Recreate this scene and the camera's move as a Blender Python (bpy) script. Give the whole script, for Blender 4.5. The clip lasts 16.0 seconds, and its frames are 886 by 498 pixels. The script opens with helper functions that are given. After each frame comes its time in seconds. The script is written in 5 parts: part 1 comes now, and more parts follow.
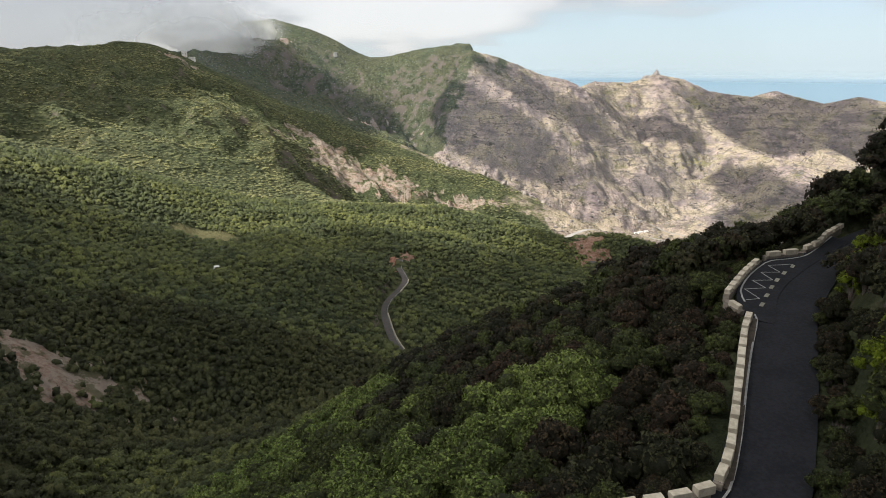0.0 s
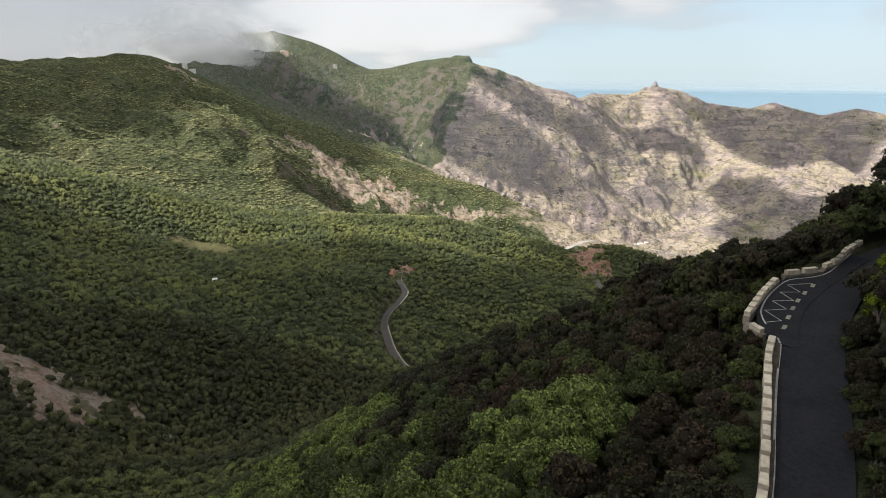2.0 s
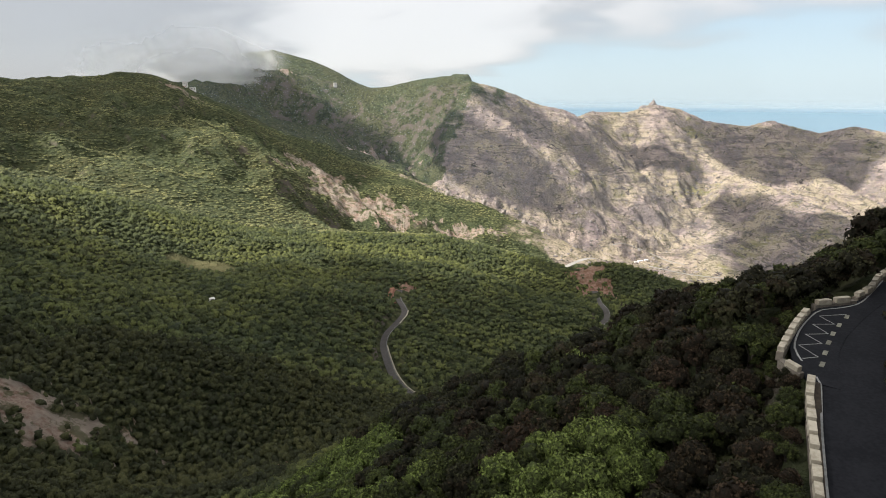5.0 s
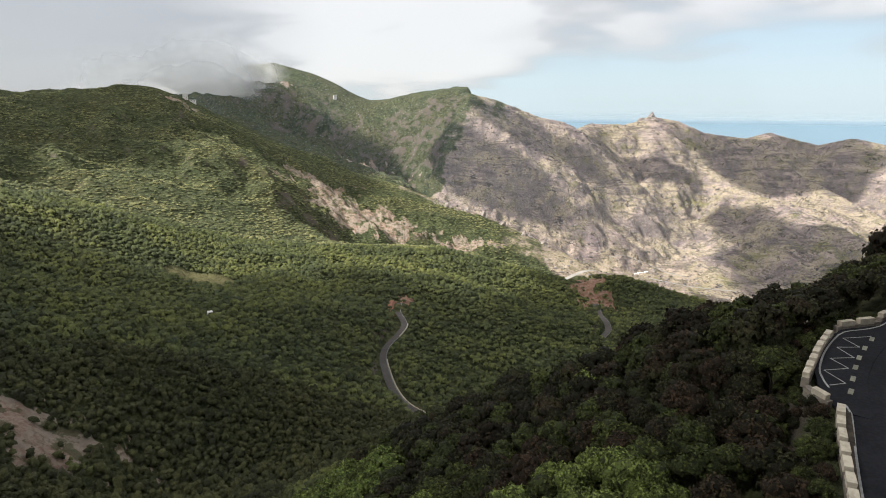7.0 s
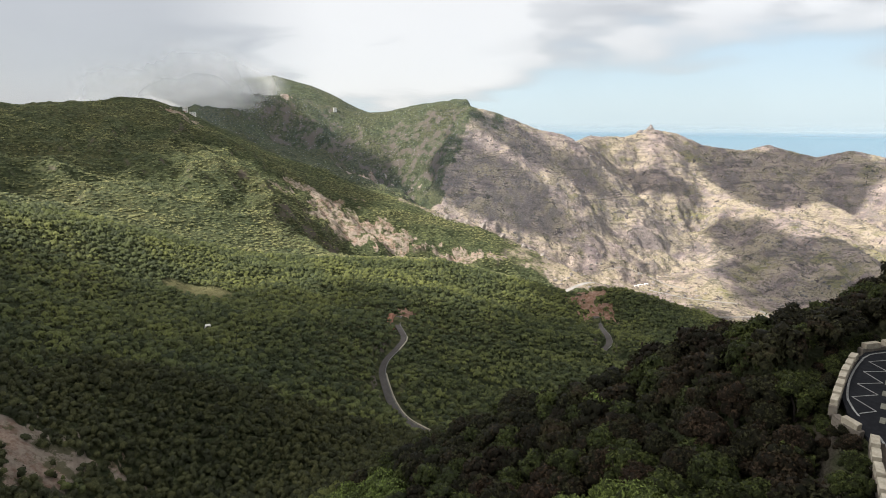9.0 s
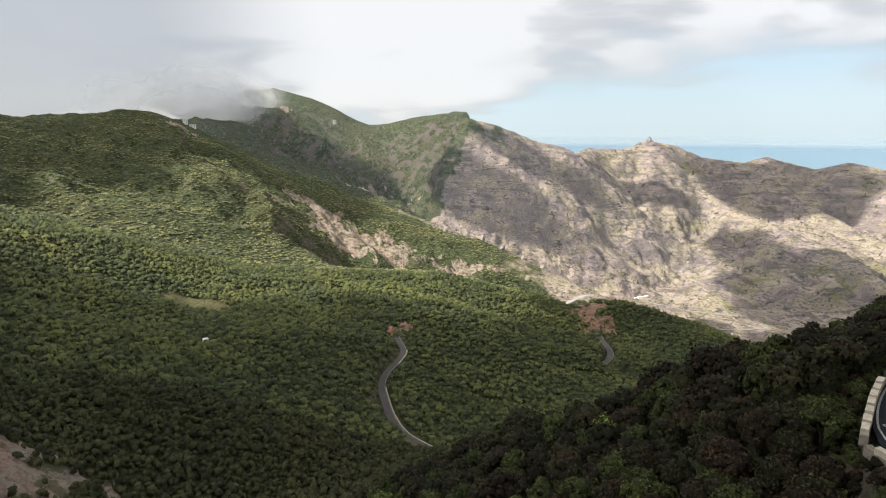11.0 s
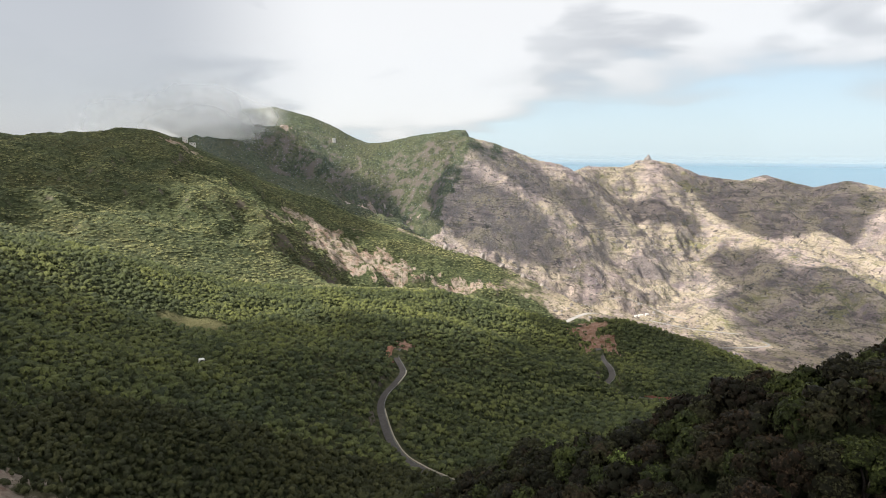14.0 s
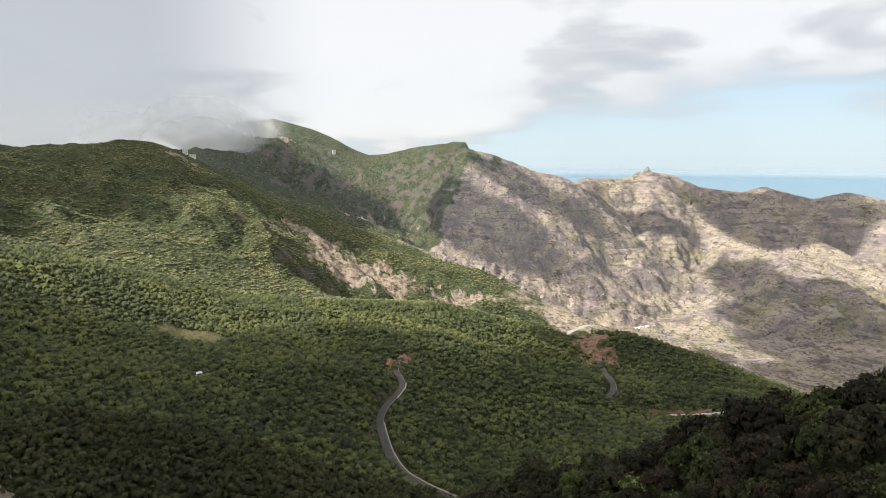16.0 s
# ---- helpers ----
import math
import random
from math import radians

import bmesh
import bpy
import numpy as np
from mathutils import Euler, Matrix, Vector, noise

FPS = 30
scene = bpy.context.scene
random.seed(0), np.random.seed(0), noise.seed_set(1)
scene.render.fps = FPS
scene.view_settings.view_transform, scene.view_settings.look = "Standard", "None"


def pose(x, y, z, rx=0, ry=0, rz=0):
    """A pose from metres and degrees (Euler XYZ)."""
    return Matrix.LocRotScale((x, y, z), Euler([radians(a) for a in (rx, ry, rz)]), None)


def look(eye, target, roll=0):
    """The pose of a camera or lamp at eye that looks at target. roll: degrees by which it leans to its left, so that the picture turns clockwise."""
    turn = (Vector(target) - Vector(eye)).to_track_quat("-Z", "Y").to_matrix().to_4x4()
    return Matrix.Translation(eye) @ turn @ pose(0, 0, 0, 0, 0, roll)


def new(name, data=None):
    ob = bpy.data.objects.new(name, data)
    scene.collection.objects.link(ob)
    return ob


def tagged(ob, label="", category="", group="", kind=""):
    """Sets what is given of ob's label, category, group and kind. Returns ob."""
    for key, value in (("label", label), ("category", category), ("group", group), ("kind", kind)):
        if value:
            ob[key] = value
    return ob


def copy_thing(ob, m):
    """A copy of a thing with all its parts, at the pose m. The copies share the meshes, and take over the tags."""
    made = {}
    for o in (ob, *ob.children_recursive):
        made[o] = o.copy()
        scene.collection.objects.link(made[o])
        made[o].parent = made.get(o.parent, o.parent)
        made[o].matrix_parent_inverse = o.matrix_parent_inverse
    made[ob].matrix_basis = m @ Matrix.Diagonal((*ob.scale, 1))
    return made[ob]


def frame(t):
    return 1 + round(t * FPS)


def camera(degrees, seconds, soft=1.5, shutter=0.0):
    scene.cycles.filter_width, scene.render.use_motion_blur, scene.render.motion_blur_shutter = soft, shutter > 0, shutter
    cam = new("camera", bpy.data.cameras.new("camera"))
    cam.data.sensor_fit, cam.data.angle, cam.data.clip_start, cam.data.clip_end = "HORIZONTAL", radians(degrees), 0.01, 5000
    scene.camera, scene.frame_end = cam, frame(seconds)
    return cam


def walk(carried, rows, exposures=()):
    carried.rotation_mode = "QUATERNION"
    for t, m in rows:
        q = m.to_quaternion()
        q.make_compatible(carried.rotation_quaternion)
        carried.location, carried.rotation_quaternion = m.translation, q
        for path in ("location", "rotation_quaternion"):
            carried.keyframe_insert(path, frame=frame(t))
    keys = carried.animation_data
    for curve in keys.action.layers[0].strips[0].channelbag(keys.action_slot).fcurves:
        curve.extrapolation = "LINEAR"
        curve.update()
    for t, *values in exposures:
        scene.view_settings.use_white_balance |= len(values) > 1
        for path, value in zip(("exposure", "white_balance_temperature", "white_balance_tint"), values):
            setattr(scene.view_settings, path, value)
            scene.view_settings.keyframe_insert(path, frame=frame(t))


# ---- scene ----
# ================= camera and its flight =================
cam = camera(71.9, 16.0, soft=0.95)
walk(cam, [
    (0, pose(0.00, 0.00, 26.00, 73.300, 0.000, 0.000)),
    (1, pose(-0.33, 1.72, 25.98, 73.810, 0.000, -0.031)),
    (2, pose(-0.65, 3.43, 25.96, 74.329, 0.000, -0.061)),
    (3, pose(-0.96, 5.13, 25.94, 74.856, 0.000, -0.091)),
    (4, pose(-1.26, 6.82, 25.92, 75.390, 0.000, -0.120)),
    (5, pose(-1.56, 8.50, 25.91, 75.930, 0.000, -0.150)),
    (6, pose(-1.84, 10.17, 25.90, 76.474, 0.000, -0.180)),
    (7, pose(-2.12, 11.82, 25.89, 77.023, 0.000, -0.211)),
    (8, pose(-2.39, 13.45, 25.87, 77.575, 0.000, -0.242)),
    (9, pose(-2.64, 15.07, 25.87, 78.130, 0.000, -0.274)),
    (10, pose(-2.89, 16.66, 25.86, 78.685, 0.000, -0.305)),
    (11, pose(-3.12, 18.23, 25.85, 79.240, 0.000, -0.337)),
    (12, pose(-3.35, 19.78, 25.84, 79.794, 0.000, -0.367)),
    (13, pose(-3.56, 21.29, 25.84, 80.346, 0.000, -0.395)),
    (14, pose(-3.76, 22.78, 25.83, 80.894, 0.000, -0.421)),
    (15, pose(-3.96, 24.24, 25.82, 81.438, 0.000, -0.444)),
    (16, pose(-4.13, 25.67, 25.82, 81.977, 0.000, -0.462)),
], exposures=[(0, 0.75), (16, 0.82)])

# ================= sky, sun =================
SUN_AZ = -100.0      # degrees from +y, negative to the left
SUN_EL = 43.0


def build_world():
    w = bpy.data.worlds.new("sky")
    scene.world = w
    w.use_nodes = True
    nt = w.node_tree
    nt.nodes.clear()
    N, L = nt.nodes.new, nt.links.new

    def math_node(op, a, b=None, c=None, clamp=False):
        n = N("ShaderNodeMath")
        n.operation, n.use_clamp = op, clamp
        for i, v in enumerate((a, b, c)):
            if v is None:
                continue
            if isinstance(v, (int, float)):
                n.inputs[i].default_value = v
            else:
                L(v, n.inputs[i])
        return n.outputs[0]

    def ramp(v, lo, hi, a=0.0, b=1.0):
        n = N("ShaderNodeMapRange")
        n.interpolation_type = "SMOOTHSTEP"
        L(v, n.inputs[0])
        for i, q in enumerate((lo, hi, a, b)):
            n.inputs[1 + i].default_value = q
        return n.outputs[0]

    def mix(f, a, b):
        n = N("ShaderNodeMix")
        n.data_type = "RGBA"
        L(f, n.inputs[0])
        for s, v in ((6, a), (7, b)):
            if isinstance(v, tuple):
                n.inputs[s].default_value = (*v, 1)
            else:
                L(v, n.inputs[s])
        return n.outputs[2]

    sky = N("ShaderNodeTexSky")
    sky.sky_type, sky.sun_disc = "NISHITA", False
    sky.sun_elevation, sky.sun_rotation = radians(SUN_EL), radians(SUN_AZ)
    sky.air_density, sky.dust_density, sky.ozone_density, sky.altitude = 1.0, 2.0, 1.5, 800
    co = N("ShaderNodeTexCoord")
    sep = N("ShaderNodeSeparateXYZ")
    L(co.outputs["Generated"], sep.inputs[0])
    dx, dy, dz = sep.outputs
    # clouds lie on a layer: the way to them is laid out on a plane overhead
    up = math_node("ADD", math_node("MAXIMUM", dz, 0.0), 0.16)
    com = N("ShaderNodeCombineXYZ")
    L(math_node("DIVIDE", dx, up), com.inputs[0])
    L(math_node("DIVIDE", dy, up), com.inputs[1])

    def noise_tex(scale, detail, rough, off, dist=0.0):
        add = N("ShaderNodeVectorMath")
        L(com.outputs[0], add.inputs[0])
        add.inputs[1].default_value = off
        n = N("ShaderNodeTexNoise")
        L(add.outputs[0], n.inputs["Vector"])
        n.inputs["Scale"].default_value, n.inputs["Detail"].default_value = scale, detail
        n.inputs["Roughness"].default_value, n.inputs["Distortion"].default_value = rough, dist
        return n.outputs[0]

    big = noise_tex(0.5, 3, 0.5, (3.1, 1.7, 0), 0.2)
    fine = noise_tex(1.3, 5, 0.48, (0.4, 7.7, 0), 0.3)
    body = math_node("ADD", math_node("MULTIPLY", big, 0.7), math_node("MULTIPLY", fine, 0.3))
    # cloud lies thick to the left and overhead, and leaves a clear band over the sea
    lift = math_node("SUBTRACT", dz, math_node("MULTIPLY", ramp(dx, -0.1, 0.3), 0.055))
    edge = math_node("ADD", math_node("MULTIPLY", lift, 5.0), math_node("MULTIPLY", math_node("SUBTRACT", body, 0.5), 2.2))
    edge = math_node("ADD", edge, ramp(dx, -0.12, -0.5, 0.0, 0.45))
    cover = ramp(edge, 0.0, 0.35)
    shade = ramp(math_node("ADD", fine, math_node("MULTIPLY", math_node("SUBTRACT", big, 0.5), 0.8)), 0.34, 0.56)
    shade = math_node("ADD", shade, math_node("MULTIPLY", ramp(dx, -0.30, -0.18), ramp(dx, 0.30, 0.05, 0.3, 0.7)), clamp=True)
    low = ramp(edge, 0.0, 0.5)
    bright = math_node("MULTIPLY", math_node("MULTIPLY", shade, low), ramp(dx, -0.42, -0.16, 0.04, 1.0))
    cloud = mix(bright, (0.50, 0.508, 0.53), (0.89, 0.885, 0.88))
    haze = ramp(dz, -0.02, 0.22)
    clear = mix(haze, (0.69, 0.82, 0.87), (0.50, 0.68, 0.84))
    both = mix(cover, clear, cloud)
    bg_sky, bg_cloud, add = N("ShaderNodeBackground"), N("ShaderNodeBackground"), N("ShaderNodeAddShader")
    L(sky.outputs[0], bg_sky.inputs[0])
    bg_sky.inputs[1].default_value = 0.012
    L(both, bg_cloud.inputs[0])
    bg_cloud.inputs[1].default_value = 0.56
    out = N("ShaderNodeOutputWorld")
    L(bg_sky.outputs[0], add.inputs[0])
    L(bg_cloud.outputs[0], add.inputs[1])
    L(add.outputs[0], out.inputs[0])


build_world()
sun = new("sun", bpy.data.lights.new("sun", "SUN"))
sun.data.energy, sun.data.angle, sun.data.color = 5.0, radians(0.8), (1.0, 0.945, 0.88)
_a, _e = radians(SUN_AZ), radians(SUN_EL)
sun.matrix_world = look((0, 0, 0), (-math.sin(_a) * math.cos(_e), -math.cos(_a) * math.cos(_e), -math.sin(_e)))
sun.location = (-200, 50, 300)

# ================= materials =================
class Nodes:
    """A short hand for node materials."""

    def __init__(self, name):
        self.mat = bpy.data.materials.new(name)
        self.mat.use_nodes = True
        self.nt = self.mat.node_tree
        self.nt.nodes.clear()
        self.out = self.nt.nodes.new("ShaderNodeOutputMaterial")
        geo = self.nt.nodes.new("ShaderNodeNewGeometry")
        self.pos, self.island, self.normal = geo.outputs["Position"], geo.outputs["Random Per Island"], geo.outputs["Normal"]

    def put(self, kind, **sockets):
        n = self.nt.nodes.new(kind)
        for key, v in sockets.items():
            self.set(n.inputs[key.replace("_", " ")], v)
        return n

    def set(self, socket, v):
        if isinstance(v, bpy.types.NodeSocket):
            self.nt.links.new(v, socket)
        elif isinstance(v, tuple) and len(v) == 3 and socket.type == "RGBA":
            socket.default_value = (*v, 1)
        else:
            socket.default_value = v

    def noise(self, scale, detail=4.0, rough=0.55, dist=0.0, vec=None, squash=None):
        v = vec or self.pos
        if squash:
            m = self.put("ShaderNodeVectorMath")
            m.operation = "MULTIPLY"
            self.set(m.inputs[0], v)
            m.inputs[1].default_value = squash
            v = m.outputs[0]
        return self.put("ShaderNodeTexNoise", Vector=v, Scale=scale, Detail=detail, Roughness=rough, Distortion=dist).outputs[0]

    def cells(self, scale, out="Distance"):
        return self.put("ShaderNodeTexVoronoi", Vector=self.pos, Scale=scale).outputs[out]

    def calc(self, op, a, b=0.0, clamp=False):
        n = self.put("ShaderNodeMath")
        n.operation, n.use_clamp = op, clamp
        self.set(n.inputs[0], a)
        self.set(n.inputs[1], b)
        return n.outputs[0]

    def ramp(self, v, lo, hi, a=0.0, b=1.0):
        n = self.put("ShaderNodeMapRange")
        n.interpolation_type = "SMOOTHSTEP"
        for i, q in enumerate((v, lo, hi, a, b)):
            self.set(n.inputs[i], q)
        return n.outputs[0]

    def mix(self, f, a, b, blend="MIX"):
        n = self.put("ShaderNodeMix")
        n.data_type, n.blend_type = "RGBA", blend
        for i, q in ((0, f), (6, a), (7, b)):
            self.set(n.inputs[i], q)
        return n.outputs[2]

    def attr(self, name):
        n = self.put("ShaderNodeAttribute")
        n.attribute_name = name
        return n.outputs["Fac"]

    def bump(self, height, distance, strength=1.0):
        return self.put("ShaderNodeBump", Height=height, Distance=distance, Strength=strength).outputs[0]

    def surface(self, colour, rough=0.9, normal=None, spec=0.3, metal=0.0):
        p = self.put("ShaderNodeBsdfPrincipled", Base_Color=colour, Roughness=rough, Metallic=metal)
        p.inputs["Specular IOR Level"].default_value = spec
        if normal:
            self.set(p.inputs["Normal"], normal)
        self.nt.links.new(p.outputs[0], self.out.inputs[0])
        return p


def ground_material():
    m = Nodes("hillside")
    n_big, n_mid, n_fine = m.noise(0.006, 6), m.noise(0.035, 6, 0.62), m.noise(0.3, 6, 0.65)
    cells = m.cells(0.16)
    green = m.mix(m.ramp(n_mid, 0.35, 0.65), (0.058, 0.072, 0.036), (0.120, 0.133, 0.062))
    green = m.mix(m.ramp(n_big, 0.4, 0.62), green, (0.10, 0.10, 0.048))
    green = m.mix(m.ramp(cells, 0.2, 0.9), green, (0.035, 0.044, 0.021))
    # the bare range: dry grass, purplish rock, green flushes, outcrops in broken bands, dotted scrub
    streak = m.noise(0.016, 8, 0.66, 0.6, squash=(1.0, 1.0, 0.35))
    rock = m.mix(m.ramp(streak, 0.36, 0.62), (0.193, 0.155, 0.155), (0.402, 0.323, 0.274))
    grass = m.mix(m.ramp(n_fine, 0.35, 0.65), (0.286, 0.243, 0.169), (0.448, 0.374, 0.270))
    dry = m.mix(m.ramp(m.noise(0.009, 8, 0.66, 0.4), 0.42, 0.58), rock, grass)
    flush = m.ramp(m.noise(0.0062, 7, 0.62, 0.5), 0.54, 0.66, 0.0, 0.75)
    dry = m.mix(flush, dry, m.mix(n_fine, (0.147, 0.149, 0.053), (0.247, 0.229, 0.094)))
    bands = m.noise(0.022, 10, 0.74, 1.0, squash=(0.35, 0.35, 2.2))
    dry = m.mix(m.ramp(bands, 0.53, 0.57, 0.0, 0.7), dry, (0.123, 0.102, 0.101))
    dry = m.mix(m.ramp(bands, 0.43, 0.40, 0.0, 0.6), dry, (0.464, 0.385, 0.325))
    joints = m.noise(0.055, 8, 0.72, 0.8, squash=(1.0, 1.0, 0.5))
    dry = m.mix(m.calc("MULTIPLY", m.ramp(joints, 0.56, 0.60), m.ramp(streak, 0.42, 0.52)), dry, (0.077, 0.065, 0.063))
    scrub = m.ramp(m.calc("ADD", m.calc("MULTIPLY", n_mid, 0.55), m.calc("MULTIPLY", m.noise(0.16, 5, 0.7), 0.55)), 0.56, 0.62)
    dry = m.mix(m.calc("MULTIPLY", scrub, 0.55), dry, (0.065, 0.069, 0.036))
    red = m.mix(m.ramp(n_fine, 0.38, 0.62), (0.235, 0.150, 0.112), (0.36, 0.28, 0.225))
    red = m.mix(m.ramp(m.noise(0.05, 4, 0.6), 0.40, 0.53, 0.0, 0.85), red, m.mix(n_fine, (0.23, 0.185, 0.148), (0.40, 0.345, 0.285)))
    red = m.mix(m.ramp(m.noise(0.09, 5, 0.7), 0.50, 0.57, 0.0, 0.8), red, (0.10, 0.10, 0.05))
    red = m.mix(m.calc("MULTIPLY", m.attr("iron"), 0.65), red, m.mix(m.ramp(n_fine, 0.35, 0.65), (0.25, 0.115, 0.075), (0.37, 0.22, 0.16)))
    sep = m.put("ShaderNodeSeparateXYZ", Vector=m.normal)
    steep = m.ramp(m.calc("ADD", sep.outputs[2], m.calc("MULTIPLY", m.calc("SUBTRACT", n_mid, 0.5), 0.6)), 0.80, 0.62)
    cliff = m.mix(m.ramp(n_fine, 0.4, 0.6), (0.14, 0.12, 0.118), (0.28, 0.24, 0.22))
    dry = m.mix(m.calc("MULTIPLY", steep, 0.7), dry, cliff)
    green = m.mix(m.calc("MULTIPLY", m.ramp(sep.outputs[2], 0.80, 0.66), m.ramp(n_mid, 0.45, 0.6)), green, (0.13, 0.11, 0.09))
    col = m.mix(m.ramp(m.calc("ADD", m.attr("bare"), m.calc("MULTIPLY", m.calc("SUBTRACT", m.noise(0.022, 6, 0.65), 0.5), 0.9)), 0.40, 0.60), green, dry)
    col = m.mix(m.attr("meadow"), col, m.mix(n_fine, (0.095, 0.105, 0.04), (0.17, 0.145, 0.08)))
    col = m.mix(m.ramp(m.attr("scar"), 0.35, 0.6), col, red)
    nrm = m.bump(m.noise(0.022, 12, 0.68, 0.4), 16.0, 1.0)
    nrm = m.put("ShaderNodeBump", Height=m.calc("ADD", joints, m.calc("MULTIPLY", bands, 0.8)), Distance=6.0, Strength=0.5, Normal=nrm).outputs[0]
    m.surface(col, 0.95, nrm, 0.1)
    return m.mat


def sea_material():
    m = Nodes("sea")
    n = m.noise(0.004, 5, 0.6, squash=(1.0, 0.3, 1.0))
    m.surface(m.mix(n, (0.11, 0.21, 0.28), (0.14, 0.25, 0.325)), 0.35, None, 0.6)
    return m.mat


def leaf_material(name, dark, light, young, patch=0.11, fine=3.2, through_leaf=0.2, other=None):
    m = Nodes(name)
    # tint holds the crown's painted light and shade as well as random tone
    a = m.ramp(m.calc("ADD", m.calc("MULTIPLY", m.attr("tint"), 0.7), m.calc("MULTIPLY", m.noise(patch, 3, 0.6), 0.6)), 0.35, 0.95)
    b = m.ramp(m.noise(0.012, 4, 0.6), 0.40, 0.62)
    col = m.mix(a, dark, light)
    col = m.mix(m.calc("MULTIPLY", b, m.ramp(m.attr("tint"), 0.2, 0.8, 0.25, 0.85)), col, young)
    rnd = m.put("ShaderNodeObjectInfo").outputs["Random"]
    if other:
        mixed = m.calc("ADD", m.noise(0.2, 3, 0.6, 0.5), m.calc("MULTIPLY", m.calc("SUBTRACT", rnd, 0.5), 0.25))
        col = m.mix(m.ramp(mixed, 0.46, 0.56, 0.0, 0.65), col, m.mix(a, *other))
    col = m.mix(m.ramp(rnd, 0.0, 1.0, 0.0, 0.3), col, dark)
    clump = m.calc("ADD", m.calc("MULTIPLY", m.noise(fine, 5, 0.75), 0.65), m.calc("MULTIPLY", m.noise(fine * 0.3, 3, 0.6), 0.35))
    # near-black noise paints the shaded gaps between leaf clumps into the colour
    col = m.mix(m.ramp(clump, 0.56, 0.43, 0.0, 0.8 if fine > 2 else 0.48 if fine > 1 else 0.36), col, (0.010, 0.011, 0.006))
    nrm = m.bump(clump, 1.6 / fine, 1.0)
    d = m.put("ShaderNodeBsdfPrincipled", Base_Color=col, Roughness=0.7, Normal=nrm)
    d.inputs["Specular IOR Level"].default_value = 0.15
    t = m.put("ShaderNodeBsdfTranslucent", Color=col)
    x = m.put("ShaderNodeMixShader")
    x.inputs[0].default_value = through_leaf
    m.nt.links.new(d.outputs[0], x.inputs[1])
    m.nt.links.new(t.outputs[0], x.inputs[2])
    m.nt.links.new(x.outputs[0], m.out.inputs[0])
    return m.mat


def plain(name, a, b, scale, rough=0.85, bump=0.0, spec=0.3):
    m = Nodes(name)
    n = m.noise(scale, 6, 0.62)
    big = m.noise(scale * 0.12, 3, 0.5)
    col = m.mix(m.ramp(m.calc("ADD", m.calc("MULTIPLY", n, 0.6), m.calc("MULTIPLY", big, 0.4)), 0.38, 0.62), a, b)
    m.surface(col, rough, m.bump(n, bump) if bump else None, spec)
    return m.mat


M_GROUND = ground_material()
M_SEA = sea_material()
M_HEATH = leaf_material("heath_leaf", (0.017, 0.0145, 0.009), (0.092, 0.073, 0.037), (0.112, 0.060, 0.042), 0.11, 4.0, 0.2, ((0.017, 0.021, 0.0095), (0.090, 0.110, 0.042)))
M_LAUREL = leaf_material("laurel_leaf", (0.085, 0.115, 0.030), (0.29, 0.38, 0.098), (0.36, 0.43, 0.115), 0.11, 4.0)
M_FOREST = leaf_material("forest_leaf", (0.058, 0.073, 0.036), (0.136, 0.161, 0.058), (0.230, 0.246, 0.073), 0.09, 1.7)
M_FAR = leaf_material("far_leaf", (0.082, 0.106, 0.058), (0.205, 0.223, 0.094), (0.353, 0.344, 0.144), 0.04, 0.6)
# forest leaves darkened, so the lower ravine's shade is partly in the colour
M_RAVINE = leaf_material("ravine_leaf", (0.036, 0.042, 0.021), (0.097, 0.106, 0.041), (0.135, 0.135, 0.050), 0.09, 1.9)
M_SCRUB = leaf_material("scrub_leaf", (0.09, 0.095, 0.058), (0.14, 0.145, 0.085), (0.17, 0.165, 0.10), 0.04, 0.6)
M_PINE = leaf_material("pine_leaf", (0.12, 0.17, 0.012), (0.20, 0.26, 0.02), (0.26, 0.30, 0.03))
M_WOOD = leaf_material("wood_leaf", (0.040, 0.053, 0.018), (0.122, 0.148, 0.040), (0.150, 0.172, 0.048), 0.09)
M_TWIG = plain("dry_twig", (0.07, 0.062, 0.055), (0.14, 0.125, 0.11), 4.0, 0.95)
M_OLD_ROAD = plain("old_asphalt", (0.070, 0.063, 0.058), (0.105, 0.096, 0.088), 0.5, 0.9)
M_BARK = plain("bark", (0.07, 0.055, 0.045), (0.16, 0.135, 0.115), 6.0, 0.95, 0.02)
# darker than asphalt is: the shade on the near road sits in its colour
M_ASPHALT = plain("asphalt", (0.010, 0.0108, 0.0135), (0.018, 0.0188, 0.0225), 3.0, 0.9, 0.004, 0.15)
M_PALE_ROAD = plain("worn_asphalt", (0.25, 0.238, 0.22), (0.35, 0.33, 0.30), 0.6, 0.9)
M_LINE = plain("road_paint", (0.20, 0.20, 0.19), (0.33, 0.33, 0.315), 2.5, 0.8)
M_OLD_LINE = plain("faded_paint", (0.15, 0.148, 0.115), (0.24, 0.235, 0.185), 2.5, 0.8)
M_CONCRETE = plain("parapet_stone", (0.35, 0.31, 0.24), (0.52, 0.47, 0.37), 2.0, 0.9, 0.01)
M_MORTAR = plain("parapet_base", (0.14, 0.12, 0.10), (0.24, 0.21, 0.17), 2.5, 0.95, 0.01)
M_WHITE = plain("whitewash", (0.62, 0.60, 0.56), (0.78, 0.76, 0.72), 0.5, 0.85)
M_ROOF = plain("roof_tile", (0.26, 0.13, 0.09), (0.36, 0.20, 0.14), 1.0, 0.9)
M_DARK = plain("window_glass", (0.03, 0.035, 0.04), (0.05, 0.055, 0.06), 1.0, 0.25)
M_EARTH = plain("red_earth", (0.20, 0.085, 0.055), (0.32, 0.17, 0.115), 0.5, 0.95, 0.1)
